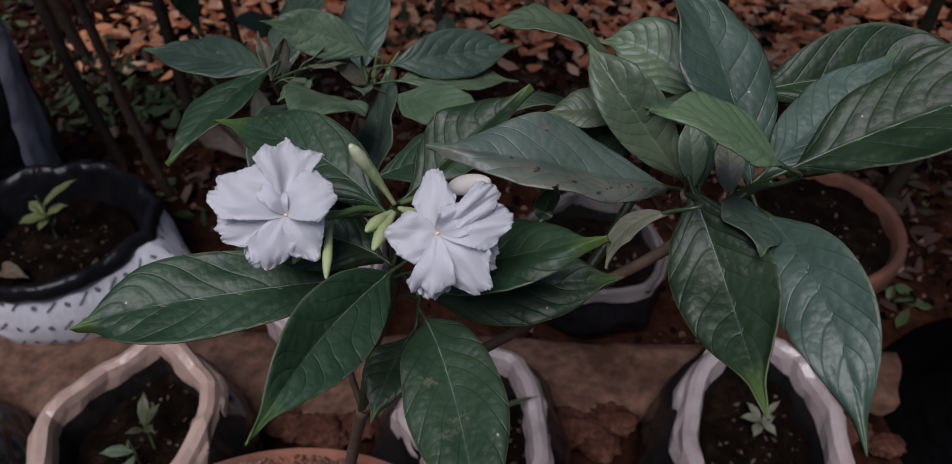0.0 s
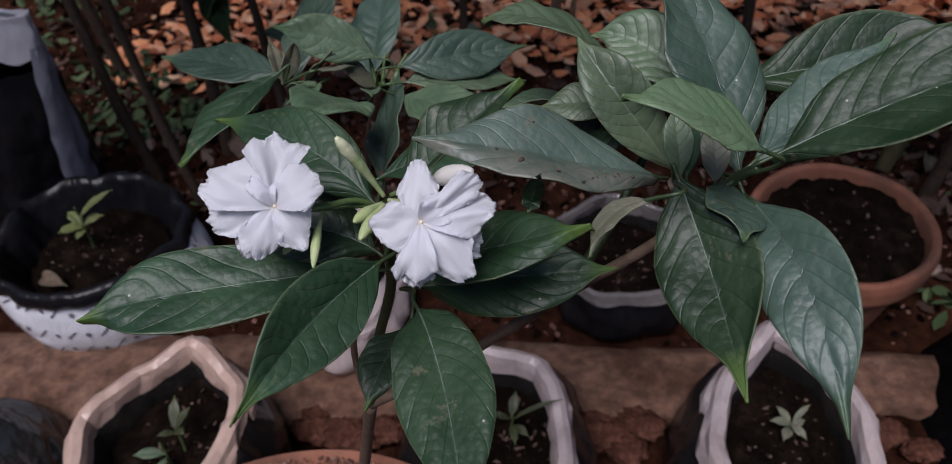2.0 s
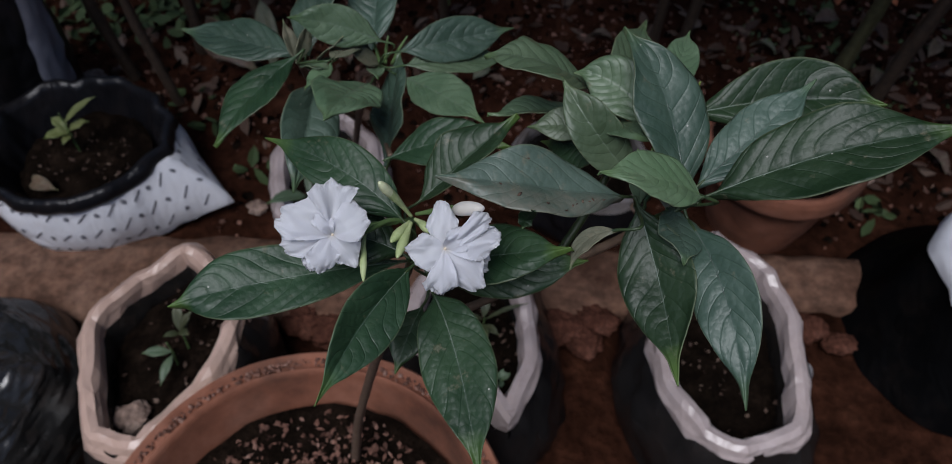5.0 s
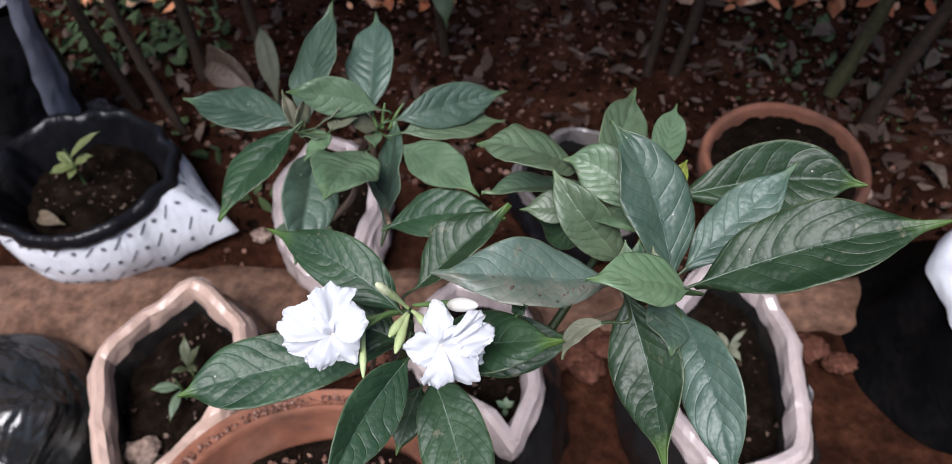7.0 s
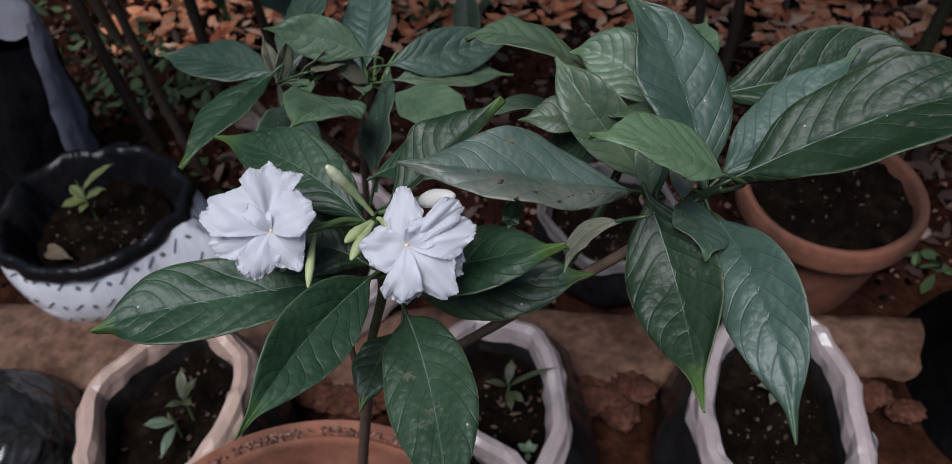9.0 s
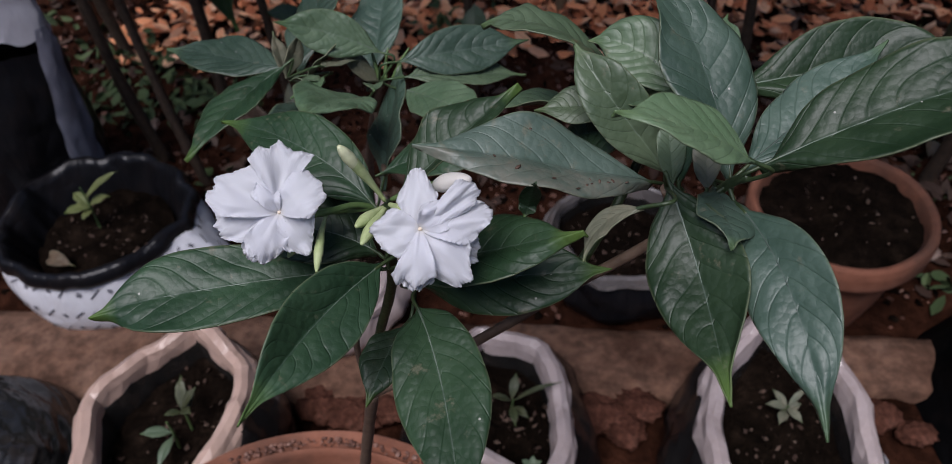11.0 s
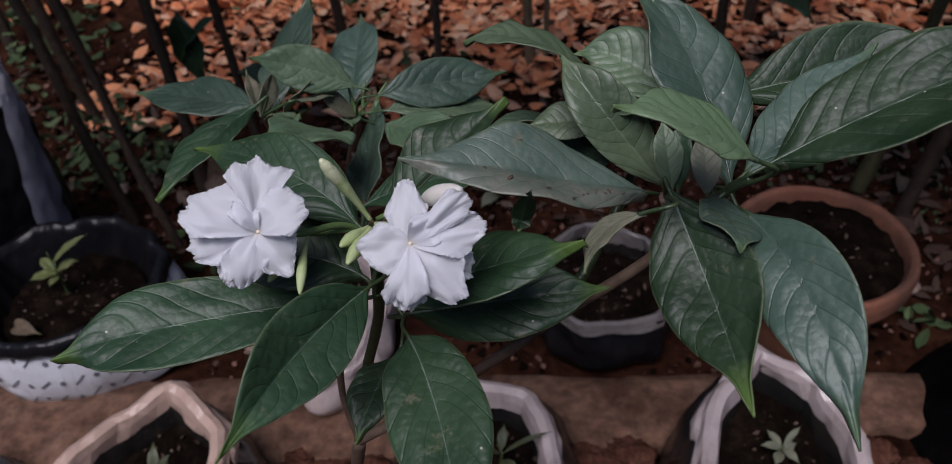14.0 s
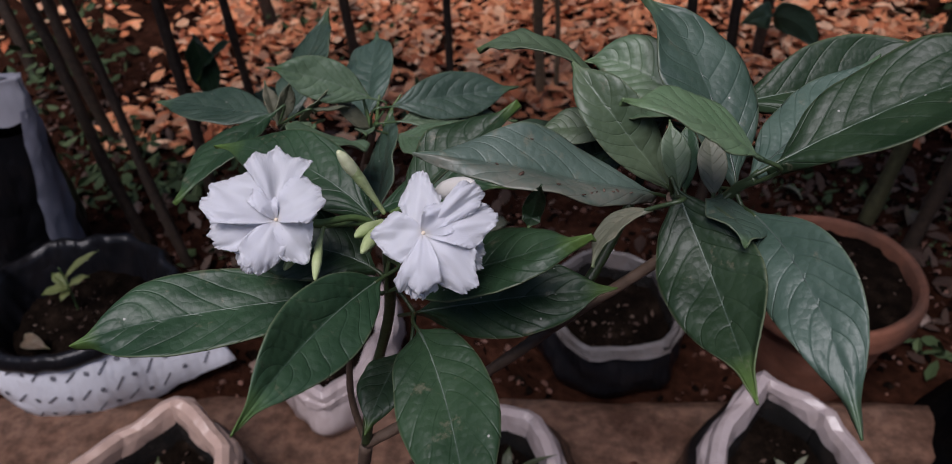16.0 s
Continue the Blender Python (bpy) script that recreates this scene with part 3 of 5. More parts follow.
def clay_pot(cx, cy, r, top, soil_z, label, ledge=False, seed=0):
    pot = thing("clay_pot", (cx, cy, GROUND), label, "plant pot", "clay pots")
    bm = bmesh.new()
    if ledge:
        prof = [(r * 0.66, GROUND), (r * 0.80, top - 0.11), (r * 0.90, top - 0.055), (r * 0.985, top - 0.050), (r, top - 0.035), (r, top - 0.006), (r * 0.985, top),
                (r * 0.965, top - 0.004), (r * 0.945, top - 0.010), (r * 0.915, top - 0.008), (r * 0.90, top - 0.002), (r * 0.885, top - 0.006), (r * 0.865, top - 0.03), (r * 0.80, top - 0.10), (r * 0.76, soil_z - 0.02)]
    else:
        prof = [(r * 0.62, GROUND), (r * 0.72, top - 0.16), (r * 0.85, top - 0.06), (r * 0.96, top - 0.052), (r, top - 0.042), (r * 1.01, top - 0.016), (r * 0.985, top - 0.003), (r * 0.95, top),
                (r * 0.90, top - 0.004), (r * 0.87, top - 0.016), (r * 0.84, top - 0.05), (r * 0.78, top - 0.10), (r * 0.74, soil_z - 0.02)]
    fine = []
    for (a, p), (b, q) in zip(prof, prof[1:]):
        fine += [(a + (b - a) * k / 3, p + (q - p) * k / 3) for k in range(3)]
    fine.append(prof[-1])
    grid_mesh(bm, ring_rows(fine, cx, cy, seed=seed), closed=True)
    part("pot_body", bm, CLAY, pot)
    soil_part(pot, circle(cx, cy, r * (0.80 if ledge else 0.875)), soil_z, crumbs=2800 if ledge else 40, seed=seed + 3, grit=MULCH if ledge else None)
    if ledge:
        rnd = random.Random(5)
        bm = bmesh.new()
        for _ in range(900):
            a = rnd.uniform(0, 2 * math.pi)
            q = r * (0.943 + rnd.gauss(0, 0.014))
            s = rnd.uniform(0.0008, 0.0032)
            ret = bmesh.ops.create_icosphere(bm, subdivisions=1, radius=s)
            for v in ret["verts"]:
                v.co = Vector((v.co.x * rnd.uniform(.7, 1.4), v.co.y * rnd.uniform(.7, 1.4), v.co.z * 0.7)) + Vector((cx + q * math.cos(a), cy + q * math.sin(a), top - 0.006))
        ob = part("rim_dirt", bm, MULCH, pot, "loose soil crumbs on the ledge of the rim")
        tagged(ob, kind="stuff")
    return pot


clay_pot(-0.138, 0.246, 0.241, -0.02, -0.078, "wide terracotta pot with a double rim, soil-filled, on bare earth", True, 1)
clay_pot(0.552, 0.955, 0.1415, -0.10, -0.124, "weathered terracotta pot with a thick rolled rim, on red earth", False, 7)


# ---- grow bags ----
def grow_bag(outline, rim, soil_z, film, wall, label, seed=0, cuff=0.03, flare=0.0, group="grow bags", roll=0.028, base_z=None, soil=True):
    base_z = GROUND if base_z is None else base_z
    n = 220
    pts = spline([(x, y, 0) for x, y in outline], n, True, 0.55)
    c = sum(pts, Vector()) / n
    bag = thing("grow_bag", (c.x, c.y, base_z), label, "grow bag", group)
    normals = []
    for j in range(n):
        t = (pts[(j + 1) % n] - pts[j - 1]).normalized()
        m = Vector((t.y, -t.x, 0))
        normals.append(m if m.dot(pts[j] - c) > 0 else -m)

    def ring(off, z, amp, freq, zamp=0.0):
        row = []
        for j in range(n):
            p = pts[j]
            o = off + amp * noise.noise(Vector((p.x * freq, p.y * freq, seed + z * 14))) + amp * 0.5 * noise.noise(Vector((p.x * freq * 3, p.y * freq * 3, seed - z * 25)))
            o += amp * 1.2 * (0.22 - abs(noise.noise(Vector((p.x * freq * 1.15 + z * 22, p.y * freq * 1.15 - z * 17, seed + 2)))))
            q = p + normals[j] * o
            row.append((q.x, q.y, z + zamp * noise.noise(Vector((p.x * 14, p.y * 14, seed + 3))) + zamp * 0.4 * noise.noise(Vector((p.x * 40, p.y * 40, seed)))))
        return row

    # Inner wall takes a darker film than the rim: the recess's shade as colour.
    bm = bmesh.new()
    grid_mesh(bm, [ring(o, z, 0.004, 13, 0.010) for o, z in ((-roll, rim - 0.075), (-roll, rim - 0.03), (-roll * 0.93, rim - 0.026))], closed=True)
    part("inner_wall", bm, FILM_SMOKE, bag, "inside of the bag, its shade put into the dark colour")
    bm = bmesh.new()
    prof = [(-roll * 1.02, rim - 0.030, .004), (-roll * 0.96, rim - 0.012, .003), (-roll * 0.82, rim - 0.001, .003), (-roll * 0.45, rim + 0.003, .003), (-roll * 0.15, rim - 0.002, .003),
            (0.0, rim - 0.012, .003), (0.004, rim - cuff * 0.6, .005), (0.006, rim - cuff, .006), (0.0, rim - cuff - 0.003, .006), (-0.006, rim - cuff * 0.8, .003)]
    grid_mesh(bm, [ring(o, z, a * 1.8, 13, 0.012)[k % 2 * 2::5] for k, (o, z, a) in enumerate(prof)], closed=True)
    bmesh.ops.triangulate(bm, faces=bm.faces[:])
    part("folded_rim", bm, film, bag, smooth=False)
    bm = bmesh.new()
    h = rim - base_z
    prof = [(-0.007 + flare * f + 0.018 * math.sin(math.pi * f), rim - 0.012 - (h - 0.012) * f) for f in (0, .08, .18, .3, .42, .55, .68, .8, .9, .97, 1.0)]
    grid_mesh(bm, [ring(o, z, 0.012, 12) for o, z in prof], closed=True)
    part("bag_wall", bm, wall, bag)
    if soil:
        inner = [(p.x - normals[j].x * roll * 0.6, p.y - normals[j].y * roll * 0.6) for j, p in enumerate(pts) if j % 11 == 0]
        soil_part(bag, inner, soil_z, crumbs=70, seed=seed + 11)
    return bag


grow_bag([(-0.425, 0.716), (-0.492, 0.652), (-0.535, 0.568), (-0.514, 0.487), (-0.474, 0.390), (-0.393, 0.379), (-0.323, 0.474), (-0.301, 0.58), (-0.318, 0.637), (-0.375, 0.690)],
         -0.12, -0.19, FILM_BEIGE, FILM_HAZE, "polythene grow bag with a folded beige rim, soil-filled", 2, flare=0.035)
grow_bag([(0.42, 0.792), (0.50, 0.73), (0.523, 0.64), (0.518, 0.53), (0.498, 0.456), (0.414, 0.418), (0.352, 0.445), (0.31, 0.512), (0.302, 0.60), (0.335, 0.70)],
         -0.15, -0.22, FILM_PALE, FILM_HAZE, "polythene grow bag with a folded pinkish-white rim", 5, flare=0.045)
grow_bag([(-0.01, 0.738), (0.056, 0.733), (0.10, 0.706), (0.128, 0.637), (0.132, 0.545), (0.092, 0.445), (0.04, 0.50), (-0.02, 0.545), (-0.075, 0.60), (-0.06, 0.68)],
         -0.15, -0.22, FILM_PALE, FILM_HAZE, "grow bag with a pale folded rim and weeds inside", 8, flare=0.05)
grow_bag([(-0.306, 0.822), (-0.237, 0.77), (-0.179, 0.818), (-0.152, 0.906), (-0.16, 1.01), (-0.22, 1.08), (-0.30, 1.09), (-0.355, 0.99), (-0.34, 0.89)],
         -0.20, -0.245, FILM_PALE, FILM_PALE, "pale grow bag holding a taller jasmine", 12, cuff=0.024)
slack_bag = grow_bag([(0.092, 0.985), (0.139, 0.900), (0.185, 0.868), (0.245, 0.874), (0.307, 0.892), (0.338, 0.963), (0.310, 1.084), (0.20, 1.12), (0.11, 1.06)],
                     -0.20, -0.255, FILM_CLEAR, FILM_BLACK, "black grow bag with a slack folded pale rim", 15, cuff=0.016, roll=0.014)
bm = bmesh.new()
grid_mesh(bm, [[(0.205 + 0.098 * f + 0.004 * math.sin(k), 0.872 + 0.032 * f - 0.016 * w * f, -0.296 + 0.042 * f * (1 - 0.6 * w) + 0.014 * math.sin(math.pi * w) * f) for k, w in enumerate(i / 8 for i in range(9))] for f in (j / 12 for j in range(13))])
part("film_tail", bm, FILM_CLEAR, slack_bag, "pale torn tail of film lying on the earth")


lump((-0.446, 0.449, -0.182), (0.026, 0.022, 0.024), STONE, "stone", "pale pinkish stone lying on the soil of a grow bag", "stone", 41, group="loose stones")


def printed_bag():
    """White printed bag turned down over a black liner, with one corner sticking out."""
    cx, cy = -0.70, 0.955
    bag = thing("printed_grow_bag", (cx, cy, GROUND), "white printed polythene bag turned down over a black liner", "grow bag", "grow bags")
    n = 140

    def turn_from_corner(a):
        return abs((a + radians(10) + math.pi) % (2 * math.pi) - math.pi)

    def radius(a, f):
        r = 0.163 + 0.022 * math.sin(math.pi * f) ** 0.8 + 0.004 * f
        reach = math.acos(r / (r + 0.112 * f + 1e-4))
        d = turn_from_corner(a)
        if d < reach:
            r = r / math.cos(d - reach)
        return r + 0.006 * noise.noise(Vector((math.cos(a) * 4, math.sin(a) * 4, f * 2)))

    def point(a, f, out=0.0):
        r = radius(a, f) + out
        tip = max(0.0, 1 - turn_from_corner(a) / 0.9) ** 1.5
        z = -0.164 - 0.151 * f + tip * 0.040 * f
        z += 0.010 * noise.noise(Vector((math.cos(a) * 2.5, math.sin(a) * 2.5, 1))) + 0.005 * noise.noise(Vector((math.cos(a) * 9, math.sin(a) * 9, f * 4)))
        return Vector((cx + r * math.cos(a), cy + r * math.sin(a) * 0.88, z))

    bm = bmesh.new()
    fs = [k / 14 for k in range(15)]
    grid_mesh(bm, [[point(2 * math.pi * j / n, f) for j in range(n)] for f in fs], closed=True)
    skirt = part("white_skirt", bm, FILM_WHITE, bag, "shiny white printed polythene")
    rnd = random.Random(4)
    for row in range(3):
        for k in range(44):
            a = 2 * math.pi * (k + 0.5 * row) / 44
            if 0.15 < a < math.pi * 0.95:
                continue
            f = 0.18 + 0.28 * row + rnd.uniform(-.03, .03)
            if k % 2:
                du, dv, turn = 0.013, 0.0016, 0.75
            else:
                du, dv, turn = 0.0045, 0.0052, 0.3
            o = point(a, f, 0.0016)
            eu = (point(a + 0.02, f) - point(a - 0.02, f)).normalized()
            ev = (point(a, f + 0.03) - point(a, f - 0.03)).normalized()
            x = eu * math.cos(turn) - ev * math.sin(turn)
            y = eu * math.sin(turn) + ev * math.cos(turn)
            if k % 2:
                ring = [o + x * du * i + y * dv * j for i, j in ((-1, -1), (1, -1), (1, 1), (-1, 1))]
            else:
                ring = [o + x * du * math.cos(q) + y * dv * math.sin(q) for q in (math.pi * 2 * i / 8 for i in range(8))]
            bm = bmesh.new()
            bm.faces.new([bm.verts.new(p) for p in ring])
            part("print_mark", bm, INK, skirt, smooth=False)
    bm = bmesh.new()
    prof = [(0.113, -0.26), (0.126, -0.225), (0.138, -0.19), (0.149, -0.163), (0.157, -0.151), (0.165, -0.150), (0.171, -0.156), (0.175, -0.168), (0.173, -0.176), (0.164, -0.178)]
    rows = []
    for r, z in prof:
        rows.append([(cx + (r + 0.012 * noise.noise(Vector((math.cos(a) * 5, math.sin(a) * 5, z * 9)))) * math.cos(a), cy + (r + 0.012 * noise.noise(Vector((math.cos(a) * 5, math.sin(a) * 5, z * 9 + 3)))) * math.sin(a) * 0.92,
                      z + 0.012 * noise.noise(Vector((math.cos(a) * 2.5, math.sin(a) * 2.5, 1)))) for a in (2 * math.pi * j / n for j in range(n))])
    grid_mesh(bm, rows, closed=True)
    part("black_liner", bm, FILM_BLACK, bag, "crumpled black polythene liner")
    soil_part(bag, circle(cx, cy, 0.118), -0.215, crumbs=90, seed=31)


printed_bag()


def tall_bag():
    """A tall, part-filled grey bag standing at the back."""
    cx, cy = -0.94, 1.15
    bag = thing("tall_bag", (cx, cy, GROUND), "tall black polythene bag with a creased grey-white top, standing on earth", "bag", "grow bags")
    n = 90

    def ring_point(a, z, out=0.0):
        r = 0.150 + 0.10 * (z + 0.19) + out + 0.010 * noise.noise(Vector((math.cos(a) * 2.4, math.sin(a) * 2.4, z * 9))) - 0.012 * abs(noise.noise(Vector((math.cos(a) * 5, math.sin(a) * 5, z * 16))))
        return (cx + r * math.cos(a), cy + r * (0.9 - 0.80 * min(1.0, max(0.0, (z + 0.14) / 0.28)) ** 1.2) * math.sin(a), z)

    turns = [2 * math.pi * j / n for j in range(n)]
    bm = bmesh.new()
    grid_mesh(bm, [[ring_point(a, GROUND + 0.02 * k) for a in turns] for k in range(20)], closed=True)
    part("dark_body", bm, FILM_BLACK, bag, "glossy black polythene")
    bm = bmesh.new()
    rows = []
    for k in range(10):
        rows.append([ring_point(a, 0.082 + 0.0085 * k + (0.012 * noise.noise(Vector((math.cos(a) * 3, math.sin(a) * 3, 4))) if k in (0, 9) else 0), 0.004) for a in turns])
    rows.append([ring_point(a, 0.150, -0.012) for a in turns])
    grid_mesh(bm, rows, closed=True)
    part("pale_top", bm, FILM_MIST, bag, "creased grey-white turned-down top")
    bm = bmesh.new()
    grid_mesh(bm, [[ring_point(radians(-26 + 3.4 * j), GROUND + 0.06 + 0.015 * k, 0.005 + 0.004 * noise.noise(Vector((j * 0.7, k * 0.8, 2)))) for j in range(9)] for k in range(25)])
    part("side_seam", bm, FILM_GREY, bag, "grey-white seam strip down the side")
    bm = bmesh.new()
    bm.faces.new([bm.verts.new(ring_point(a, 0.07, -0.03)) for a in turns])
    part("filling", bm, SOIL, bag)


tall_bag()


def dark_bag(cx, cy, r, top, film, label, group="grow bags", lean=0.06, rimmed=False, seed=0, shut=False):
    bag = thing("dark_bag", (cx, cy, GROUND), label, "grow bag", group)
    n = 90

    def row(z, rr, k=0):
        return [(cx + (rr + 0.016 * noise.noise(Vector((math.cos(a) * 2.5, math.sin(a) * 2.5, z * 10 + seed)))) * math.cos(a), cy + (rr + 0.016 * noise.noise(Vector((math.cos(a) * 2.5, math.sin(a) * 2.5, z * 10 + seed + 5)))) * math.sin(a),
                 z + 0.01 * noise.noise(Vector((math.cos(a) * 3, math.sin(a) * 3, seed)))) for a in (2 * math.pi * j / n for j in range(n))]

    bm = bmesh.new()
    if shut:
        n = 200
        rows = []
        for k in range(61):
            f = k / 60
            rr = (r + lean) * max(0.02, math.cos(f * math.pi / 2)) ** 0.55
            z = GROUND + (top - GROUND) * math.sin(f * math.pi / 2)
            row_now = []
            for j in range(n):
                a = 2 * math.pi * j / n
                q = Vector((math.cos(a), math.sin(a), 0))
                o = 0.020 * noise.noise(q * 2.2 + Vector((0, 0, f * 3 + seed))) - 0.010 * abs(noise.noise(q * 2.0 + Vector((f * 3, 0, f * 4)))) - 0.006 * abs(noise.noise(q * 3 + Vector((0, f * 3, f * 24))))
                row_now.append((cx + q.x * (rr + o), cy + q.y * (rr + o), z + o * 0.8 * f))
            rows.append(row_now)
        grid_mesh(bm, rows[:44], closed=True)
        part("sack_side", bm, film, bag)
        bm = bmesh.new()
        grid_mesh(bm, rows[43:], closed=True)
        part("sack_top", bm, film, bag, "crumpled black polythene pulled taut over the top")
        return bag
    zs = [GROUND + (top - GROUND) * k / 12 for k in range(13)]
    grid_mesh(bm, [row(z, r + lean * max(0.0, 1 - (z - GROUND) / (top - GROUND)) ** 1.3) for z in zs] + [row(top + 0.004, r - 0.012), row(top - 0.03, r - 0.02), row(top - 0.07, r - 0.02)], closed=True)
    part("bag_wall", bm, film, bag)
    if rimmed:
        for name, z0, z1, m in (("white_band", top - 0.020, top + 0.010, FILM_WHITE), ("blue_band", top - 0.062, top - 0.030, FILM_BLUE)):
            bm = bmesh.new()
            grid_mesh(bm, [row(z0, r + 0.014), row((z0 + z1) / 2, r + 0.012), row(z1, r + 0.004)] + ([row(z1 + 0.002, r - 0.012), row(z1 - 0.02, r - 0.022)] if m is FILM_WHITE else []), closed=True)
            part(name, bm, m, bag)
    soil_part(bag, circle(cx, cy, r - 0.012), top - 0.05, crumbs=60, seed=seed + 40)
    return bag


right_bag = dark_bag(0.884, 0.722, 0.120, -0.13, FILM_NAVY, "dark blue-black printed bag with a white and blue rim", rimmed=True, lean=0.10, seed=3)
dark_bag(-0.745, 0.475, 0.13, -0.13, FILM_SMOKE, "glossy black crumpled polythene bag on earth", lean=0.07, seed=9, shut=True)

bm = bmesh.new()
grid_mesh(bm, [[(0.884 + (0.132 - 0.36 * (z + 0.13)) * math.cos(a), 0.722 + (0.132 - 0.36 * (z + 0.13)) * math.sin(a), z) for a in (radians(-128 + 5 * i) for i in range(6))] for z in (-0.245, -0.232, -0.219, -0.206)])
part("print_patch", bm, ORANGE_INK, right_bag, "faded orange printed patch")

# paper label hanging on the side of the pale bag
bm = bmesh.new()
grid_mesh(bm, [[(0.548 + 0.006 * math.sin(i * 0.9), 0.565 + 0.009 * i, -0.215 - 0.013 * k) for i in range(6)] for k in range(6)])
label_paper = part("paper_label", bm, PAPER)
tagged(label_paper, "small white paper label stuck to the bag side", "label")


# ---- plants ----
def bud(parent, base, tip, r, material=None, swell=0.7, name="bud"):
    base, tip = Vector(base), Vector(tip)
    bm = bmesh.new()
    d = tip - base
    rnd = Vector((noise.noise(base * 90), noise.noise(base * 70 + Vector((3, 1, 2))), 0.3)) * 0.10 * d.length
    pts = [base, base + d * 0.35 + rnd * 0.6, base + d * 0.7 + rnd * 0.4, tip]
    tube(bm, pts, [r * 0.42, r * 0.5, r * 0.72, r * (0.8 + swell * 0.3), r * (0.9 + swell * 0.25), r * 0.75, r * 0.22], 14, 28)
    return part(name, bm, material or BUD, parent)


def petal(parent, c, x, y, n, size, ends, waist, rise, droop, layer, twist, seed):
    """A ruffled petal. ends: angle and reach of its near corner, its middle and its far corner; waist above 1 narrows it towards the throat."""
    corners = [(math.cos(radians(a)) * r, math.sin(radians(a)) * r) for a, r in ends]
    mid = Vector(corners[1]).normalized()
    side = Vector((-mid.y, mid.x))
    o = Vector((seed * 3.7, seed * 1.3, seed))
    nu, nv = 34, 52
    rows, uvs = [], []
    for i in range(nu + 1):
        u = i / nu
        row, uvr = [], []
        for j in range(nv + 1):
            v = j / nv * 2 - 1
            av = abs(v)
            la, lb, lc = v * (v - 1) / 2, 1 - v * v, v * (v + 1) / 2
            end = Vector([la * p + lb * q + lc * r for p, q, r in zip(*corners)])
            along, across = end.dot(mid), end.dot(side)
            # crimped teeth and long waves on the free margin
            tooth = noise.noise(Vector((v * 16, u * 9, 4)) + o)
            wave = noise.noise(Vector((v * 3.0, u * 1.2, 0)) + o)
            along *= 1 + u ** 5 * (0.035 * tooth + 0.11 * wave)
            across *= 1 + av ** 5 * u * 0.05 * noise.noise(Vector((u * 12, v * 3, 6)) + o)
            reach = 0.02 + 0.98 * u
            pos = mid * along * reach + side * across * reach ** waist
            h = rise * u * (1 - u) * 1.3 + rise * 0.2 * u - droop * u ** 2.6
            free = max(av ** 5 * u, u ** 7)
            h += 0.11 * free * noise.noise(Vector((u * 4, v * 4, 2)) + o) + 0.09 * max(av ** 12 * u, u ** 13) * noise.noise(Vector((u * 17, v * 19, 3)) + o)
            h += 0.20 * u * noise.noise(Vector((u * 2.0, v * 1.6, 8)) + o)
            h += twist * v * u + 0.05 * av * av * u + layer * min(1.0, u * 2.5)
            row.append(c + (x * pos.x + y * pos.y + n * h) * size)
            uvr.append((u, (v + 1) / 2))
        rows.append(row)
        uvs.append(uvr)
    bm = bmesh.new()
    grid_mesh(bm, rows, uvs)
    ob = part("petal", bm, PETAL, parent)
    mod = ob.modifiers.new("thickness", "SOLIDIFY")
    mod.thickness = 0.00025
    return ob


def flower(parent, centre, facing, back, spec, size):
    """A double white bloom: whorls of ruffled petals on a green tube."""
    c, n = Vector(centre), Vector(facing).normalized()
    x = Vector((1, 0, 0))
    x = (x - n * x.dot(n)).normalized()
    y = n.cross(x)
    bm = bmesh.new()
    tube(bm, [c - n * 0.003, c - n * 0.012 + (Vector(back) - c) * 0.2, Vector(back)], [0.0022, 0.0018, 0.0014], 10, 14)
    bloom = part("flower", bm, STEM_GREEN, parent, "double white crape jasmine bloom with ruffled petals")
    for k, (ends, waist, rise, droop, layer, twist) in enumerate(spec):
        petal(bloom, c, x, y, n, size, ends, waist, rise, droop, layer, twist, k * 1.7 + centre[0] * 50)
    bm = bmesh.new()
    bmesh.ops.create_icosphere(bm, subdivisions=2, radius=0.0008)
    for v in bm.verts:
        v.co = c + n * 0.0002 + v.co
    part("throat", bm, ANTHER, bloom)
    return bloom


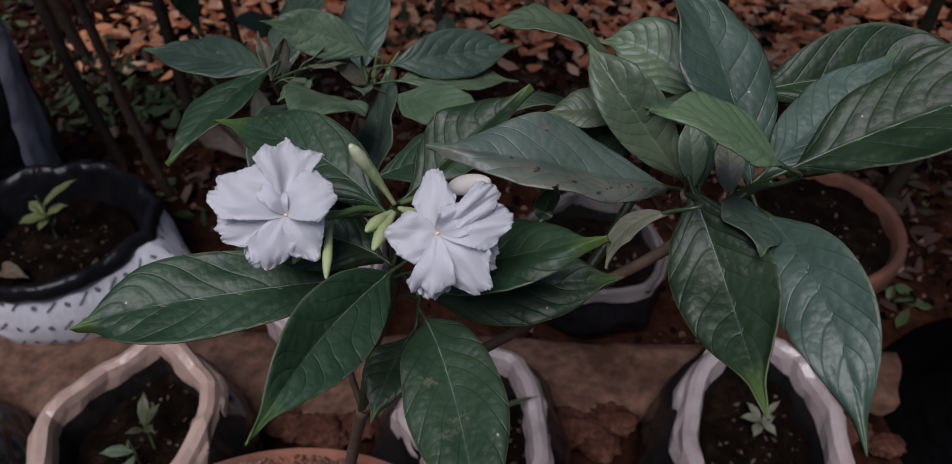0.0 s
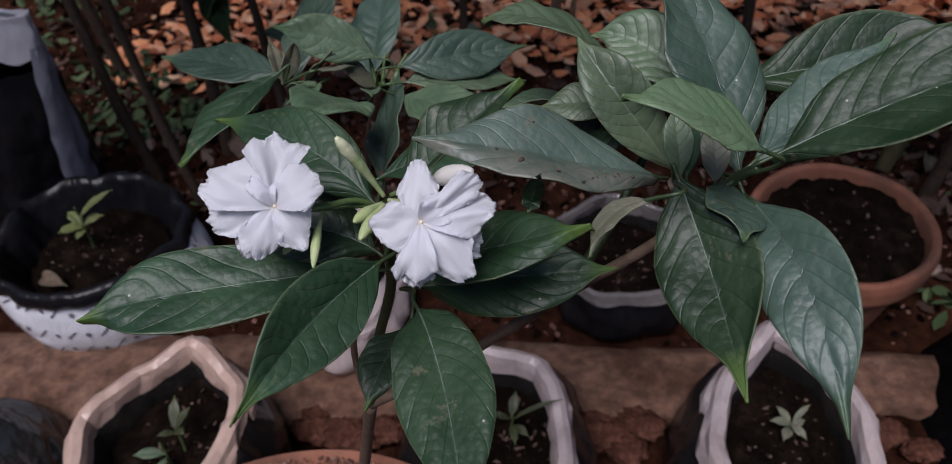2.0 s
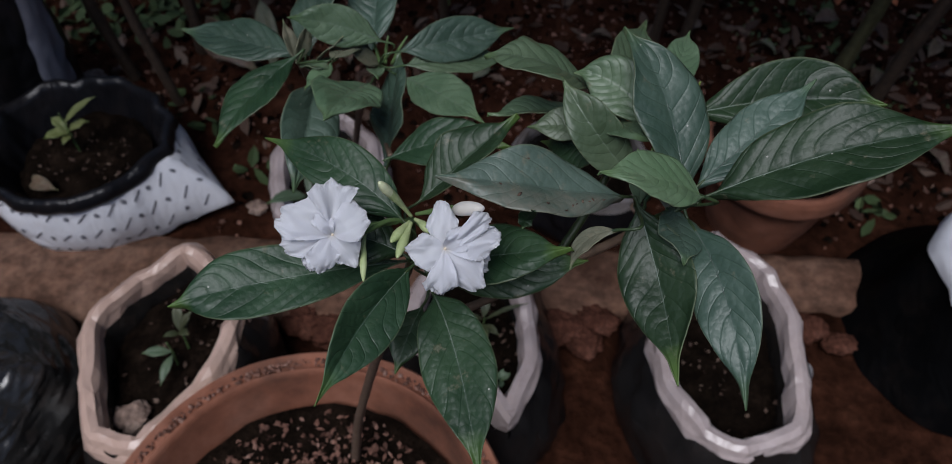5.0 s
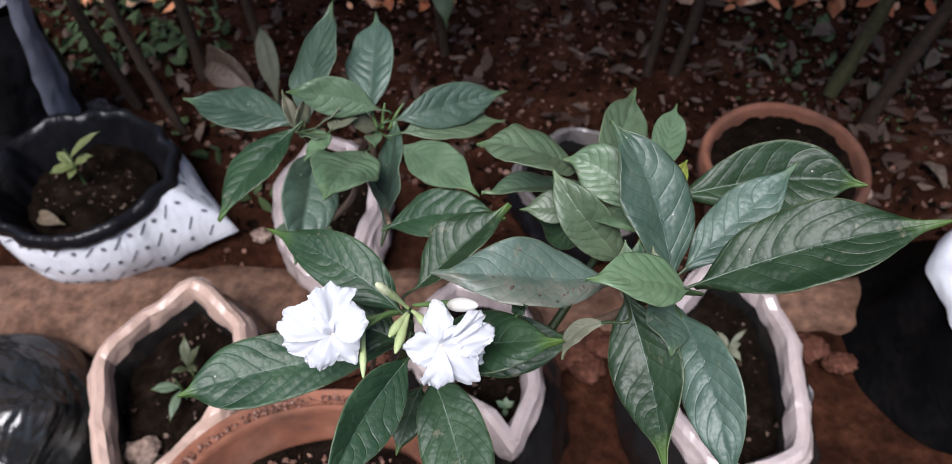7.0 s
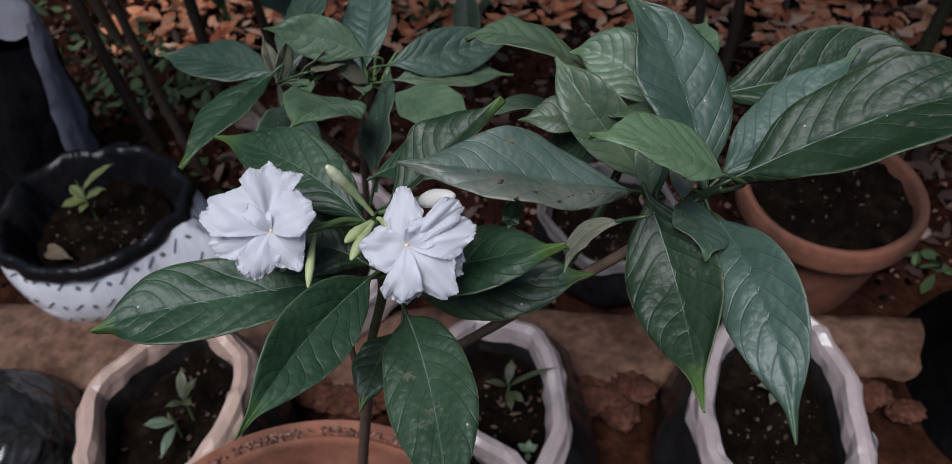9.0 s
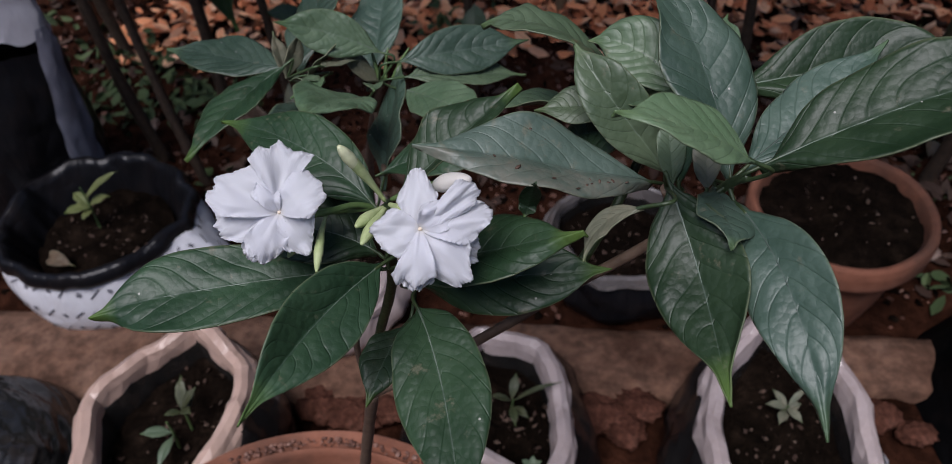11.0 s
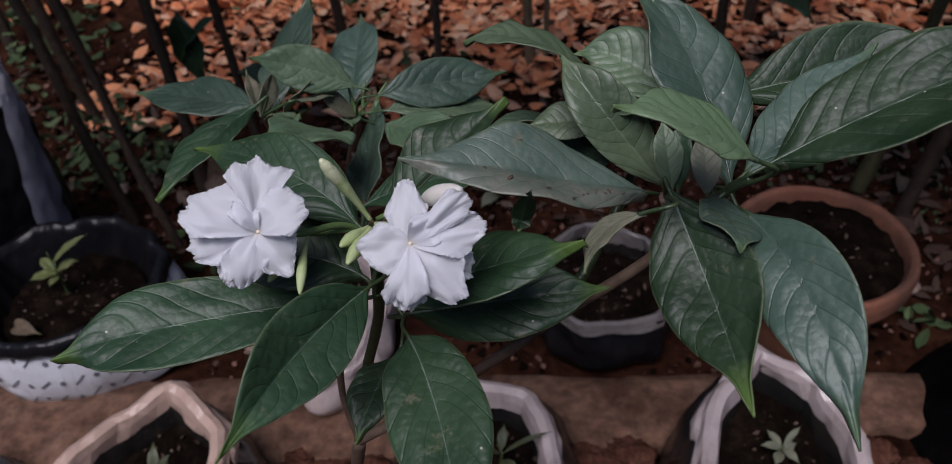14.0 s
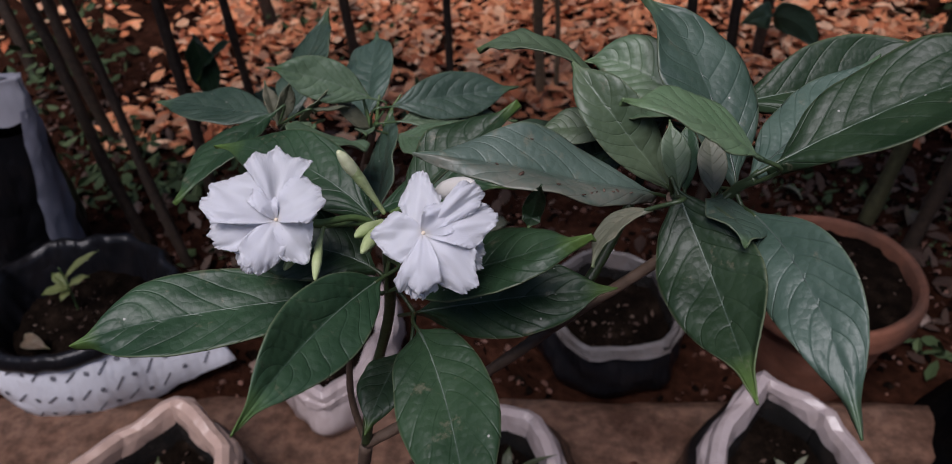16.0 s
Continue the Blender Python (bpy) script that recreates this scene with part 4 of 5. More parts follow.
# stems of the flowering plant
bm = bmesh.new()
tube(bm, [(-0.105, 0.371, -0.11), (-0.080, 0.360, 0.05), (-0.047, 0.337, 0.21), (-0.016, 0.3095, 0.3502)], [0.0058, 0.0048, 0.0042, 0.004], 12, 30, 0.15)
part("trunk", bm, BARK, jasmine, "thin brown woody stem")
for pts, rad, m in (
    ([(-0.0160, 0.3095, 0.3502), (-0.0040, 0.3057, 0.4093), (0.0140, 0.2947, 0.4730), (0.0200, 0.2863, 0.5105), (0.0220, 0.2845, 0.5406)], [0.0034, 0.0028, 0.0026, 0.0028, 0.0026], STEM_DARK),
    ([(-0.0160, 0.3095, 0.3502), (0.0200, 0.3112, 0.3774), (0.0700, 0.3071, 0.4304), (0.0990, 0.3081, 0.4589), (0.1460, 0.3061, 0.5073), (0.1400, 0.2956, 0.5443)], [0.0038, 0.0032, 0.003, 0.0028, 0.0026, 0.0026], BARK),
    ([(0.0990, 0.3081, 0.4589), (0.1250, 0.3390, 0.4891), (0.1450, 0.3675, 0.5270), (0.1500, 0.3750, 0.5428)], [0.003, 0.0026, 0.0024, 0.002], STEM_DARK),
    ([(0.1460, 0.3061, 0.5073), (0.1560, 0.3005, 0.5290), (0.1640, 0.2935, 0.5489), (0.1700, 0.2900, 0.5568)], [0.0026, 0.0024, 0.002], STEM_DARK),
    ([(-0.0160, 0.3095, 0.3502), (-0.0200, 0.3133, 0.3872), (-0.0140, 0.3099, 0.4288), (-0.0020, 0.2986, 0.4721)], [0.0024, 0.002, 0.0018, 0.0014], BARK),
):
    bm = bmesh.new()
    tube(bm, pts, rad, 10, 30, 0.12)
    part("branch", bm, m, jasmine)

# stems of the plant behind
for pts, rad in (
    ([(-0.25, 0.93, -0.26), (-0.1600, 0.8045, -0.0239), (-0.0800, 0.6161, 0.2922), (-0.0300, 0.5052, 0.4436)], [0.006, 0.005, 0.004, 0.0026]),
    ([(-0.1000, 0.6624, 0.2210), (-0.1050, 0.5679, 0.3536), (-0.0900, 0.4892, 0.4643)], [0.004, 0.003, 0.0022]),
    ([(-0.0500, 0.5545, 0.3871), (-0.0300, 0.4763, 0.4037), (-0.0120, 0.4130, 0.4427)], [0.003, 0.0025, 0.002]),
):
    bm = bmesh.new()
    tube(bm, pts, rad, 10, 26, 0.1)
    part("branch", bm, BARK, back_jasmine)
bm = bmesh.new()
for dx in (-0.004, 0.0, 0.005):
    tube(bm, [(-0.025 + dx, 0.5013, 0.4514), (-0.024 + dx * 2, 0.5058, 0.4627), (-0.022 + dx * 3, 0.5108, 0.4719)], [0.0016, 0.0014, 0.0006], 6, 8)
part("shoot_tip", bm, STEM_GREEN, back_jasmine, "tiny green growing tip")

leaf(jasmine, (0.016, 0.2866, 0.4972), (-0.063, 0.2599, 0.511), (-0.108, 0.2457, 0.5069), (0.26, -0.9271, -0.2732), 0.039, 7, LEAF)  # F1
leaf(jasmine, (0.024, 0.2603, 0.5324), (0.005, 0.2229, 0.5393), (-0.011, 0.1784, 0.5416), (0.7, -0.3195, -0.6375), 0.031, 22, LEAF)  # F2
leaf(jasmine, (0.033, 0.2662, 0.4974), (0.05, 0.2217, 0.4997), (0.064, 0.1625, 0.4908), (0.93, 0.3448, 0.1312), 0.038, 9, LEAF)  # F3
leaf(jasmine, (0.026, 0.266, 0.4821), (0.02, 0.2475, 0.482), (0.014, 0.2259, 0.4763), (1, 0, 0), 0.022, 9, LEAF)  # F4
leaf(jasmine, (0.019, 0.2818, 0.5422), (-0.015, 0.3041, 0.5558), (-0.064, 0.3338, 0.5464), (-0.46, -0.818, -0.3373), 0.03, 7, LEAF)  # F5
leaf(jasmine, (0.024, 0.2814, 0.5065), (0.065, 0.2718, 0.5289), (0.105, 0.2623, 0.5514), (-0.1, -0.991, -0.0449), 0.037, 7, LEAF)  # F6
leaf(jasmine, (0.026, 0.2971, 0.4745), (0.076, 0.2887, 0.4926), (0.121, 0.294, 0.4936), (0.05, -0.8688, -0.4799), 0.036, 9, LEAF)  # F7
leaf(jasmine, (0.018, 0.2745, 0.5222), (-0.012, 0.2805, 0.5312), (-0.05, 0.283, 0.5286), (0.1, -0.9354, -0.3123), 0.034, 9, LEAF)  # F8
leaf(jasmine, (0.023, 0.3054, 0.5279), (0.05, 0.3227, 0.5468), (0.076, 0.3417, 0.5642), (0.44, -0.8949, 0.1187), 0.035, 22, LEAF)  # F10
leaf(jasmine, (0.136, 0.3088, 0.5344), (0.085, 0.2971, 0.5563), (0.036, 0.29, 0.5711), (0.09, -0.9895, -0.0861), 0.04, 16, LEAF_DUSTY)  # R1
leaf(jasmine, (0.139, 0.2884, 0.554), (0.1505, 0.2552, 0.5350), (0.1545, 0.1991, 0.5331), (0.9, 0.0112, 0.4372), 0.038, 12, LEAF)  # R2
leaf(jasmine, (0.168, 0.2844, 0.5447), (0.179, 0.2397, 0.546), (0.1870, 0.1920, 0.5244), (0.86, 0.0473, 0.5113), 0.031, 7, LEAF_BLUE)  # R3
leaf(jasmine, (0.160, 0.2985, 0.5445), (0.1605, 0.2745, 0.5490), (0.1595, 0.2540, 0.5535), (0.95, 0.004, -0.3178), 0.024, 5, LEAF_GREY)  # R4
leaf(jasmine, (0.168, 0.281, 0.572), (0.141, 0.2734, 0.594), (0.112, 0.2642, 0.6083), (-0.18, -0.9856, 0.0766), 0.027, 9, LEAF_LIME)  # R5
leaf(jasmine, (0.148, 0.3284, 0.521), (0.119, 0.3371, 0.557), (0.1, 0.3593, 0.5748), (0.79, 0.4036, 0.456), 0.027, 20, LEAF_PALE)  # R6
leaf(jasmine, (0.167, 0.2995, 0.5445), (0.1545, 0.3385, 0.577), (0.1315, 0.3735, 0.5985), (0.87, 0.4751, -0.1214), 0.041, 9, LEAF_BLUE)  # R7
leaf(jasmine, (0.175, 0.3139, 0.5394), (0.209, 0.3423, 0.5528), (0.242, 0.371, 0.5672), (0, -0.9718, -0.2433), 0.031, 7, LEAF_GREY)  # R8
leaf(jasmine, (0.173, 0.2909, 0.5607), (0.227, 0.2969, 0.589), (0.2900, 0.3030, 0.6035), (0.13, -0.9747, -0.1609), 0.043, 11, LEAF)  # R9
leaf(jasmine, (0.174, 0.3582, 0.5505), (0.238, 0.37, 0.5531), (0.283, 0.3626, 0.5567), (0.07, -0.8919, -0.4443), 0.043, 17, LEAF)  # R10
leaf(jasmine, (0.121, 0.3797, 0.5459), (0.086, 0.3742, 0.5726), (0.057, 0.3806, 0.5692), (0.03, -0.974, 0.2275), 0.041, 7, LEAF_PALE)  # R11
leaf(jasmine, (0.155, 0.3398, 0.5554), (0.131, 0.3627, 0.5669), (0.108, 0.3727, 0.5658), (0.2, -0.8261, -0.5196), 0.03, 9, LEAF_PALE)  # R12
leaf(jasmine, (0.138, 0.3702, 0.5346), (0.152, 0.4318, 0.5215), (0.169, 0.4932, 0.5074), (0.66, 0.5867, -0.4621), 0.036, 12, LEAF_PALE)  # R13
leaf(jasmine, (0.169, 0.3826, 0.5402), (0.179, 0.4186, 0.5366), (0.189, 0.4508, 0.5338), (0.94, -0.2882, -0.1534), 0.021, 9, LEAF_PALE)  # R14
leaf(jasmine, (0.125, 0.4016, 0.5095), (0.089, 0.3923, 0.5136), (0.059, 0.3861, 0.5179), (0.11, -0.9072, 0.3973), 0.028, 18, LEAF_PALE)  # R16
leaf(jasmine, (0.126, 0.3621, 0.5353), (0.104, 0.3579, 0.5393), (0.083, 0.3582, 0.5361), (0, -0.9354, -0.3123), 0.02, 9, LEAF_PALE)  # R17
leaf(jasmine, (0.135, 0.3601, 0.5306), (0.113, 0.3585, 0.5228), (0.093, 0.3794, 0.501), (0.2, -0.9531, -0.1552), 0.033, 9, LEAF)  # R18
leaf(jasmine, (0.133, 0.3733, 0.535), (0.135, 0.3457, 0.5541), (0.145, 0.3179, 0.5723), (0.93, 0.3217, 0.1668), 0.026, 9, LEAF_PALE)  # R19
leaf(jasmine, (0.127, 0.2691, 0.5592), (0.112, 0.2672, 0.5504), (0.105, 0.2569, 0.5403), (-0.35, 0.9195, -0.1954), 0.011, 9, LEAF_DRY)  # R20
leaf(back_jasmine, (-0.093, 0.4935, 0.4655), (-0.142, 0.5096, 0.4641), (-0.191, 0.5244, 0.462), (0.08, -0.991, -0.0449), 0.041, 7, LEAF_BLUE)  # K1
leaf(back_jasmine, (-0.086, 0.476, 0.4794), (-0.114, 0.4424, 0.4702), (-0.133, 0.3999, 0.4629), (0.77, -0.5996, 0.2092), 0.042, 9, LEAF)  # K2
leaf(back_jasmine, (-0.087, 0.5038, 0.4561), (-0.084, 0.5595, 0.4729), (-0.073, 0.607, 0.4945), (0.87, -0.2717, 0.4053), 0.045, 7, LEAF_BLUE)  # K3
leaf(back_jasmine, (-0.043, 0.5278, 0.4347), (-0.041, 0.5814, 0.4509), (-0.044, 0.6339, 0.4622), (0.96, -0.1066, 0.268), 0.044, 18, LEAF_BLUE)  # K4
leaf(back_jasmine, (-0.025, 0.5014, 0.474), (-0.059, 0.4972, 0.4923), (-0.087, 0.4842, 0.5083), (-0.08, -0.6854, -0.7233), 0.029, 7, LEAF_PALE)  # K5
leaf(back_jasmine, (-0.011, 0.4903, 0.4743), (0.032, 0.5118, 0.4698), (0.075, 0.5331, 0.4642), (0.1, -0.7357, -0.6717), 0.033, 7, LEAF_BLUE)  # K6
leaf(back_jasmine, (-0.007, 0.4845, 0.4664), (0.032, 0.5008, 0.4567), (0.074, 0.5197, 0.4446), (0.26, -0.9566, -0.1238), 0.034, 16, LEAF_PALE)  # K7
leaf(back_jasmine, (-0.008, 0.4774, 0.4617), (0.025, 0.4434, 0.4751), (0.056, 0.4055, 0.4893), (-0.45, -0.8728, -0.1621), 0.034, 7, LEAF_PALE)  # K8
leaf(back_jasmine, (-0.021, 0.4274, 0.4141), (-0.016, 0.4662, 0.4427), (-0.012, 0.5015, 0.4648), (0.61, -0.4927, 0.6159), 0.044, 9, LEAF_BLUE)  # K9
leaf(back_jasmine, (-0.035, 0.4724, 0.4577), (-0.04, 0.4279, 0.4886), (-0.045, 0.3815, 0.5107), (0.95, -0.0624, -0.2934), 0.047, 9, LEAF_PALE)  # K10
leaf(back_jasmine, (-0.076, 0.4816, 0.4527), (-0.075, 0.427, 0.451), (-0.075, 0.374, 0.4469), (0.7, 0.5776, -0.409), 0.045, 22, LEAF_GREY)  # K11
leaf(back_jasmine, (-0.064, 0.488, 0.4636), (-0.069, 0.4676, 0.4689), (-0.075, 0.4475, 0.4752), (-0.96, 0.2662, -0.0464), 0.015, 9, LEAF_LIME)  # K12
leaf(back_jasmine, (-0.011, 0.4037, 0.4518), (0.03, 0.4035, 0.4703), (0.075, 0.3948, 0.4772), (0.1, -0.9531, -0.1552), 0.036, 9, LEAF)  # K16
leaf(jasmine, (0.086, 0.2729, 0.5676), (0.083, 0.2846, 0.5456), (0.081, 0.282, 0.538), (0.98, -0.0514, -0.1936), 0.009, 22, LEAF)  # R23
leaf(back_jasmine, (-0.078, 0.493, 0.4584), (-0.064, 0.4903, 0.4743), (-0.051, 0.4883, 0.4891), (-0.37, -0.9097, 0.1934), 0.016, 9, LEAF_DRY)  # K13
leaf(back_jasmine, (-0.057, 0.469, 0.485), (-0.052, 0.499, 0.4674), (-0.05, 0.53, 0.4495), (1, -0.0602, 0.0537), 0.023, 9, LEAF_DRY)  # K14

leaf(jasmine, (0.1424, 0.2949, 0.5459), (0.1400, 0.3030, 0.5600), (0.1385, 0.3130, 0.5700), (0.9, 0.3, 0.1), 0.012, 14, LEAF_PALE)
leaf(jasmine, (0.1448, 0.2958, 0.5454), (0.1455, 0.3055, 0.5590), (0.1470, 0.3170, 0.5670), (0.9, -0.3, 0.1), 0.010, 14, LEAF)
leaf(jasmine, (0.1555, 0.2919, 0.5463), (0.1547, 0.3002, 0.5580), (0.1539, 0.3125, 0.5655), (1, 0.1, 0), 0.0115, 10, LEAF_DRY)
leaf(jasmine, (0.172, 0.365, 0.5296), (0.181, 0.3840, 0.5362), (0.187, 0.3939, 0.5419), (0.9, 0.2, -0.3), 0.012, 9, LEAF_YELLOW)

for b, m, t, w, mt in (
    ((-0.0905, 0.4860, 0.4630), (-0.0850, 0.4950, 0.4760), (-0.0800, 0.5050, 0.4880), 0.014, LEAF_DRY),
    ((-0.0900, 0.4890, 0.4620), (-0.0960, 0.4990, 0.4740), (-0.1010, 0.5110, 0.4850), 0.012, LEAF_DRY),
    ((-0.0300, 0.5020, 0.4490), (-0.0440, 0.5080, 0.4600), (-0.0560, 0.5150, 0.4700), 0.013, LEAF_DRY),
    ((-0.0290, 0.5010, 0.4500), (-0.0400, 0.4960, 0.4640), (-0.0500, 0.4920, 0.4760), 0.013, LEAF_DRY),
    ((-0.0880, 0.4850, 0.4620), (-0.0740, 0.4800, 0.4660), (-0.0600, 0.4760, 0.4680), 0.018, LEAF_PALE),
    ((-0.0310, 0.5000, 0.4480), (-0.0300, 0.4860, 0.4580), (-0.0260, 0.4720, 0.4640), 0.014, LEAF_PALE)):
    leaf(back_jasmine, b, m, t, (0.5, 0.6, -0.3), w, 12, mt)
PETIOLE = stem_material("petiole_green", (0.025, 0.05, 0.018), (0.06, 0.10, 0.04), 0.45, 60)
# petioles join the blades to the shoots
NODES = {jasmine: [(0.0220, 0.2825, 0.5215), (0.0300, 0.2802, 0.4914), (0.1480, 0.3712, 0.5344), (0.1400, 0.2956, 0.5443), (0.1640, 0.2935, 0.5489)], back_jasmine: [(-0.0300, 0.5023, 0.4493), (-0.0900, 0.4868, 0.4628), (-0.0120, 0.4130, 0.4427)]}
for plant, nodes in NODES.items():
    for blade in [o for o in plant.children if o.name.split(".")[0] == "leaf"]:
        base = Vector(blade.data.vertices[12].co)
        ahead = Vector(blade.data.vertices[12 + 25 * 6].co)
        near = min((Vector(q) for q in nodes), key=lambda q: (q - base).length)
        if 0.004 < (near - base).length < 0.06:
            bm = bmesh.new()
            back_off = (base - ahead).normalized() * min(0.012, (near - base).length * 0.4)
            tube(bm, [near, base + back_off, base, ahead], [0.0010, 0.0009, 0.0009, 0.0007] if plant is jasmine else [0.0009, 0.0008, 0.0008, 0.0006], 7, 14)
            part("petiole", bm, STEM_DARK if plant is jasmine else PETIOLE, plant)

# flowers: corners of each petal as angle and reach, waist, rise, droop, layer, twist
flower(jasmine, (-0.0114, 0.2564, 0.5647), (0.16, -0.68, 0.72), (0.016, 0.281, 0.5433), [
    (((206, 1.00), (236, 1.12), (262, 0.90)), 0.6, 0.00, 0.10, -0.22, 0.0),
    (((168, 1.10), (196, 1.38), (220, 1.00)), 0.6, 0.06, 0.10, -0.10, 0.05),
    (((216, 0.88), (252, 1.10), (292, 0.60)), 0.6, 0.16, 0.14, -0.02, -0.04),
    (((276, 0.74), (308, 0.98), (358, 0.70)), 0.55, 0.14, 0.12, 0.00, 0.10),
    (((122, 1.22), (94, 1.40), (60, 1.36)), 1.3, 0.22, 0.08, 0.04, -0.16),
    (((122, 1.12), (160, 1.46), (186, 1.16)), 0.65, 0.24, 0.10, 0.08, 0.14),
    (((-10, 0.66), (28, 1.02), (72, 0.96)), 0.6, 0.36, 0.10, 0.14, -0.26),
    (((84, 0.40), (120, 0.74), (150, 0.60)), 0.6, 0.22, 0.08, 0.13, 0.10)], 0.0190)
flower(jasmine, (0.0430, 0.2530, 0.5608), (0.22, -0.66, 0.72), (0.026, 0.2827, 0.5413), [
    (((250, 1.00), (268, 1.14), (288, 0.98)), 0.7, 0.00, 0.08, -0.26, 0.0),
    (((358, 1.04), (337, 1.22), (316, 1.06)), 0.7, 0.00, 0.08, -0.22, 0.0),
    (((130, 0.70), (95, 1.10), (64, 0.72)), 0.5, 0.12, 0.10, -0.06, 0.06),
    (((142, 0.62), (187, 0.86), (236, 0.66)), 0.5, 0.16, 0.12, -0.02, -0.06),
    (((358, 0.84), (313, 1.32), (282, 0.82)), 0.65, 0.22, 0.14, 0.02, -0.14),
    (((240, 1.00), (263, 1.02), (292, 0.88)), 0.75, 0.24, 0.10, 0.06, 0.12),
    (((40, 0.86), (17, 1.36), (342, 0.92)), 0.7, 0.28, 0.10, 0.08, 0.12),
    (((56, 1.10), (37, 1.30), (22, 0.94)), 0.7, 0.30, 0.10, 0.14, -0.10),
    (((92, 0.42), (44, 0.78), (4, 0.70)), 0.5, 0.26, 0.02, 0.13, -0.12)], 0.0207)

# buds and flower stalks
bud(jasmine, (0.0230, 0.2819, 0.5473), (0.0110, 0.2766, 0.5801), 0.0022)
bm = bmesh.new()
tube(bm, [(0.0150, 0.2785, 0.5690), (0.0130, 0.2776, 0.5745), (0.0106, 0.2763, 0.5812)], [0.0018, 0.0024, 0.0026, 0.0021, 0.0007], 14, 18)
part("bud_tip", bm, BUD_TIP, jasmine, "creamy white tip of a furled bud")
stalk = bud(jasmine, (0.0250, 0.2854, 0.5445), (0.0520, 0.2744, 0.5652), 0.0024, STEM_GREEN, 0.2, "bud_stalk")
bm = bmesh.new()
tube(bm, [(0.0460, 0.2765, 0.5607), (0.0520, 0.2744, 0.5652), (0.0610, 0.2714, 0.5699)], [0.0018, 0.0030, 0.0037, 0.0037, 0.0029, 0.0009], 14, 20)
part("white_bud", bm, PETAL, jasmine, "plump white flower bud about to open")
bud(jasmine, (0.0230, 0.2793, 0.5447), (0.0190, 0.2531, 0.5513), 0.0025)
bud(jasmine, (0.0220, 0.2803, 0.5445), (0.0150, 0.2623, 0.5514), 0.0024)
bud(jasmine, (0.0250, 0.2815, 0.5453), (0.0340, 0.2686, 0.5521), 0.0023)
bud(jasmine, (0.0010, 0.2701, 0.5497), (0.0040, 0.2395, 0.5501), 0.0018)
bud(jasmine, (-0.0040, 0.2658, 0.5486), (-0.0120, 0.2524, 0.5433), 0.0020)
bm = bmesh.new()
tube(bm, [(0.0220, 0.2857, 0.5362), (0.0120, 0.2780, 0.5481), (0.0020, 0.2636, 0.5573), (-0.0060, 0.2585, 0.5624)], [0.0016, 0.0014, 0.0014, 0.0016], 10, 16)
part("flower_stalk", bm, STEM_GREEN, jasmine)


# ---- weeds, seedlings, stems, litter, far bushes ----
def seedling(at, leaves, label, height=0.05, material=LEAF_LIME, size=1.0):
    s = thing("seedling", at, label, "seedling", "seedlings")
    o = Vector(at)
    bm = bmesh.new()
    tube(bm, [o - Vector((0, 0, 0.01)), o + Vector((0.004, 0.002, height * 0.6)), o + Vector((0.006, 0, height))], [0.0022, 0.0018, 0.001], 7, 10)
    part("stem", bm, STEM_GREEN, s)
    for ang, ln, up, w, frac in leaves:
        ln, w = ln * size, w * size
        a = radians(ang)
        b = o + Vector((0.004, 0, height * frac))
        d = Vector((math.cos(a), math.sin(a), 0))
        tip = b + d * ln + Vector((0, 0, up * ln))
        mid = b + d * ln * 0.5 + Vector((0, 0, up * ln * 0.5 + 0.1 * ln))
        leaf(s, b, mid, tip, (-d.y, d.x, 0.05), w, 10, material)


seedling((-0.715, 0.965, -0.215), [(200, 0.044, 0.02, 0.026, 0.55), (150, 0.036, 0.4, 0.020, 0.6), (20, 0.040, 0.30, 0.022, 0.6), (35, 0.070, 0.45, 0.018, 0.75), (260, 0.026, 0.05, 0.016, 0.5)], "yellow-green seedling in a black-lined bag", 0.11, LEAF_YELLOWISH)
seedling((-0.405, 0.535, -0.185), [(190, 0.040, 0.15, 0.017, 0.6), (262, 0.048, -0.1, 0.014, 0.5)], "young weed with spoon-shaped leaves in a grow bag", 0.07, LEAF_PALE)
seedling((-0.395, 0.560, -0.185), [(100, 0.040, 0.7, 0.014, 0.9), (50, 0.030, 0.7, 0.012, 1.0), (75, 0.034, 0.4, 0.012, 0.8), (330, 0.025, 0.5, 0.012, 1.0), (210, 0.022, 0.4, 0.010, 0.9)], "dull olive weed beside a seedling in a grow bag", 0.06, LEAF_OLIVE)
seedling((0.425, 0.645, -0.22), [(180, 0.045, 0.3, 0.020, 0.8), (120, 0.045, 0.2, 0.018, 0.8), (40, 0.055, 0.3, 0.012, 1.0), (300, 0.045, 0.2, 0.018, 0.8), (20, 0.035, 0.3, 0.018, 0.6), (240, 0.045, 0.2, 0.02, 0.6)], "low dull grey-green weed in a grow bag", 0.03, LEAF_DRY, 0.66)
seedling((0.045, 0.625, -0.22), [(10, 0.10, 0.5, 0.010, 0.9), (280, 0.055, 0.2, 0.016, 0.7), (80, 0.045, 0.6, 0.018, 1.0), (320, 0.045, 0.2, 0.018, 0.6), (180, 0.045, 0.4, 0.014, 0.9)], "thin grassy weed in a grow bag", 0.05, LEAF_OLIVE, 0.7)
seedling((0.075, 0.535, -0.22), [(30, 0.026, 0.5, 0.016, 0.9), (150, 0.026, 0.5, 0.016, 0.9), (270, 0.024, 0.4, 0.014, 0.8), (80, 0.022, 0.6, 0.014, 1.0)], "tiny light green weed in a grow bag", 0.03, LEAF_PALE, 0.6)


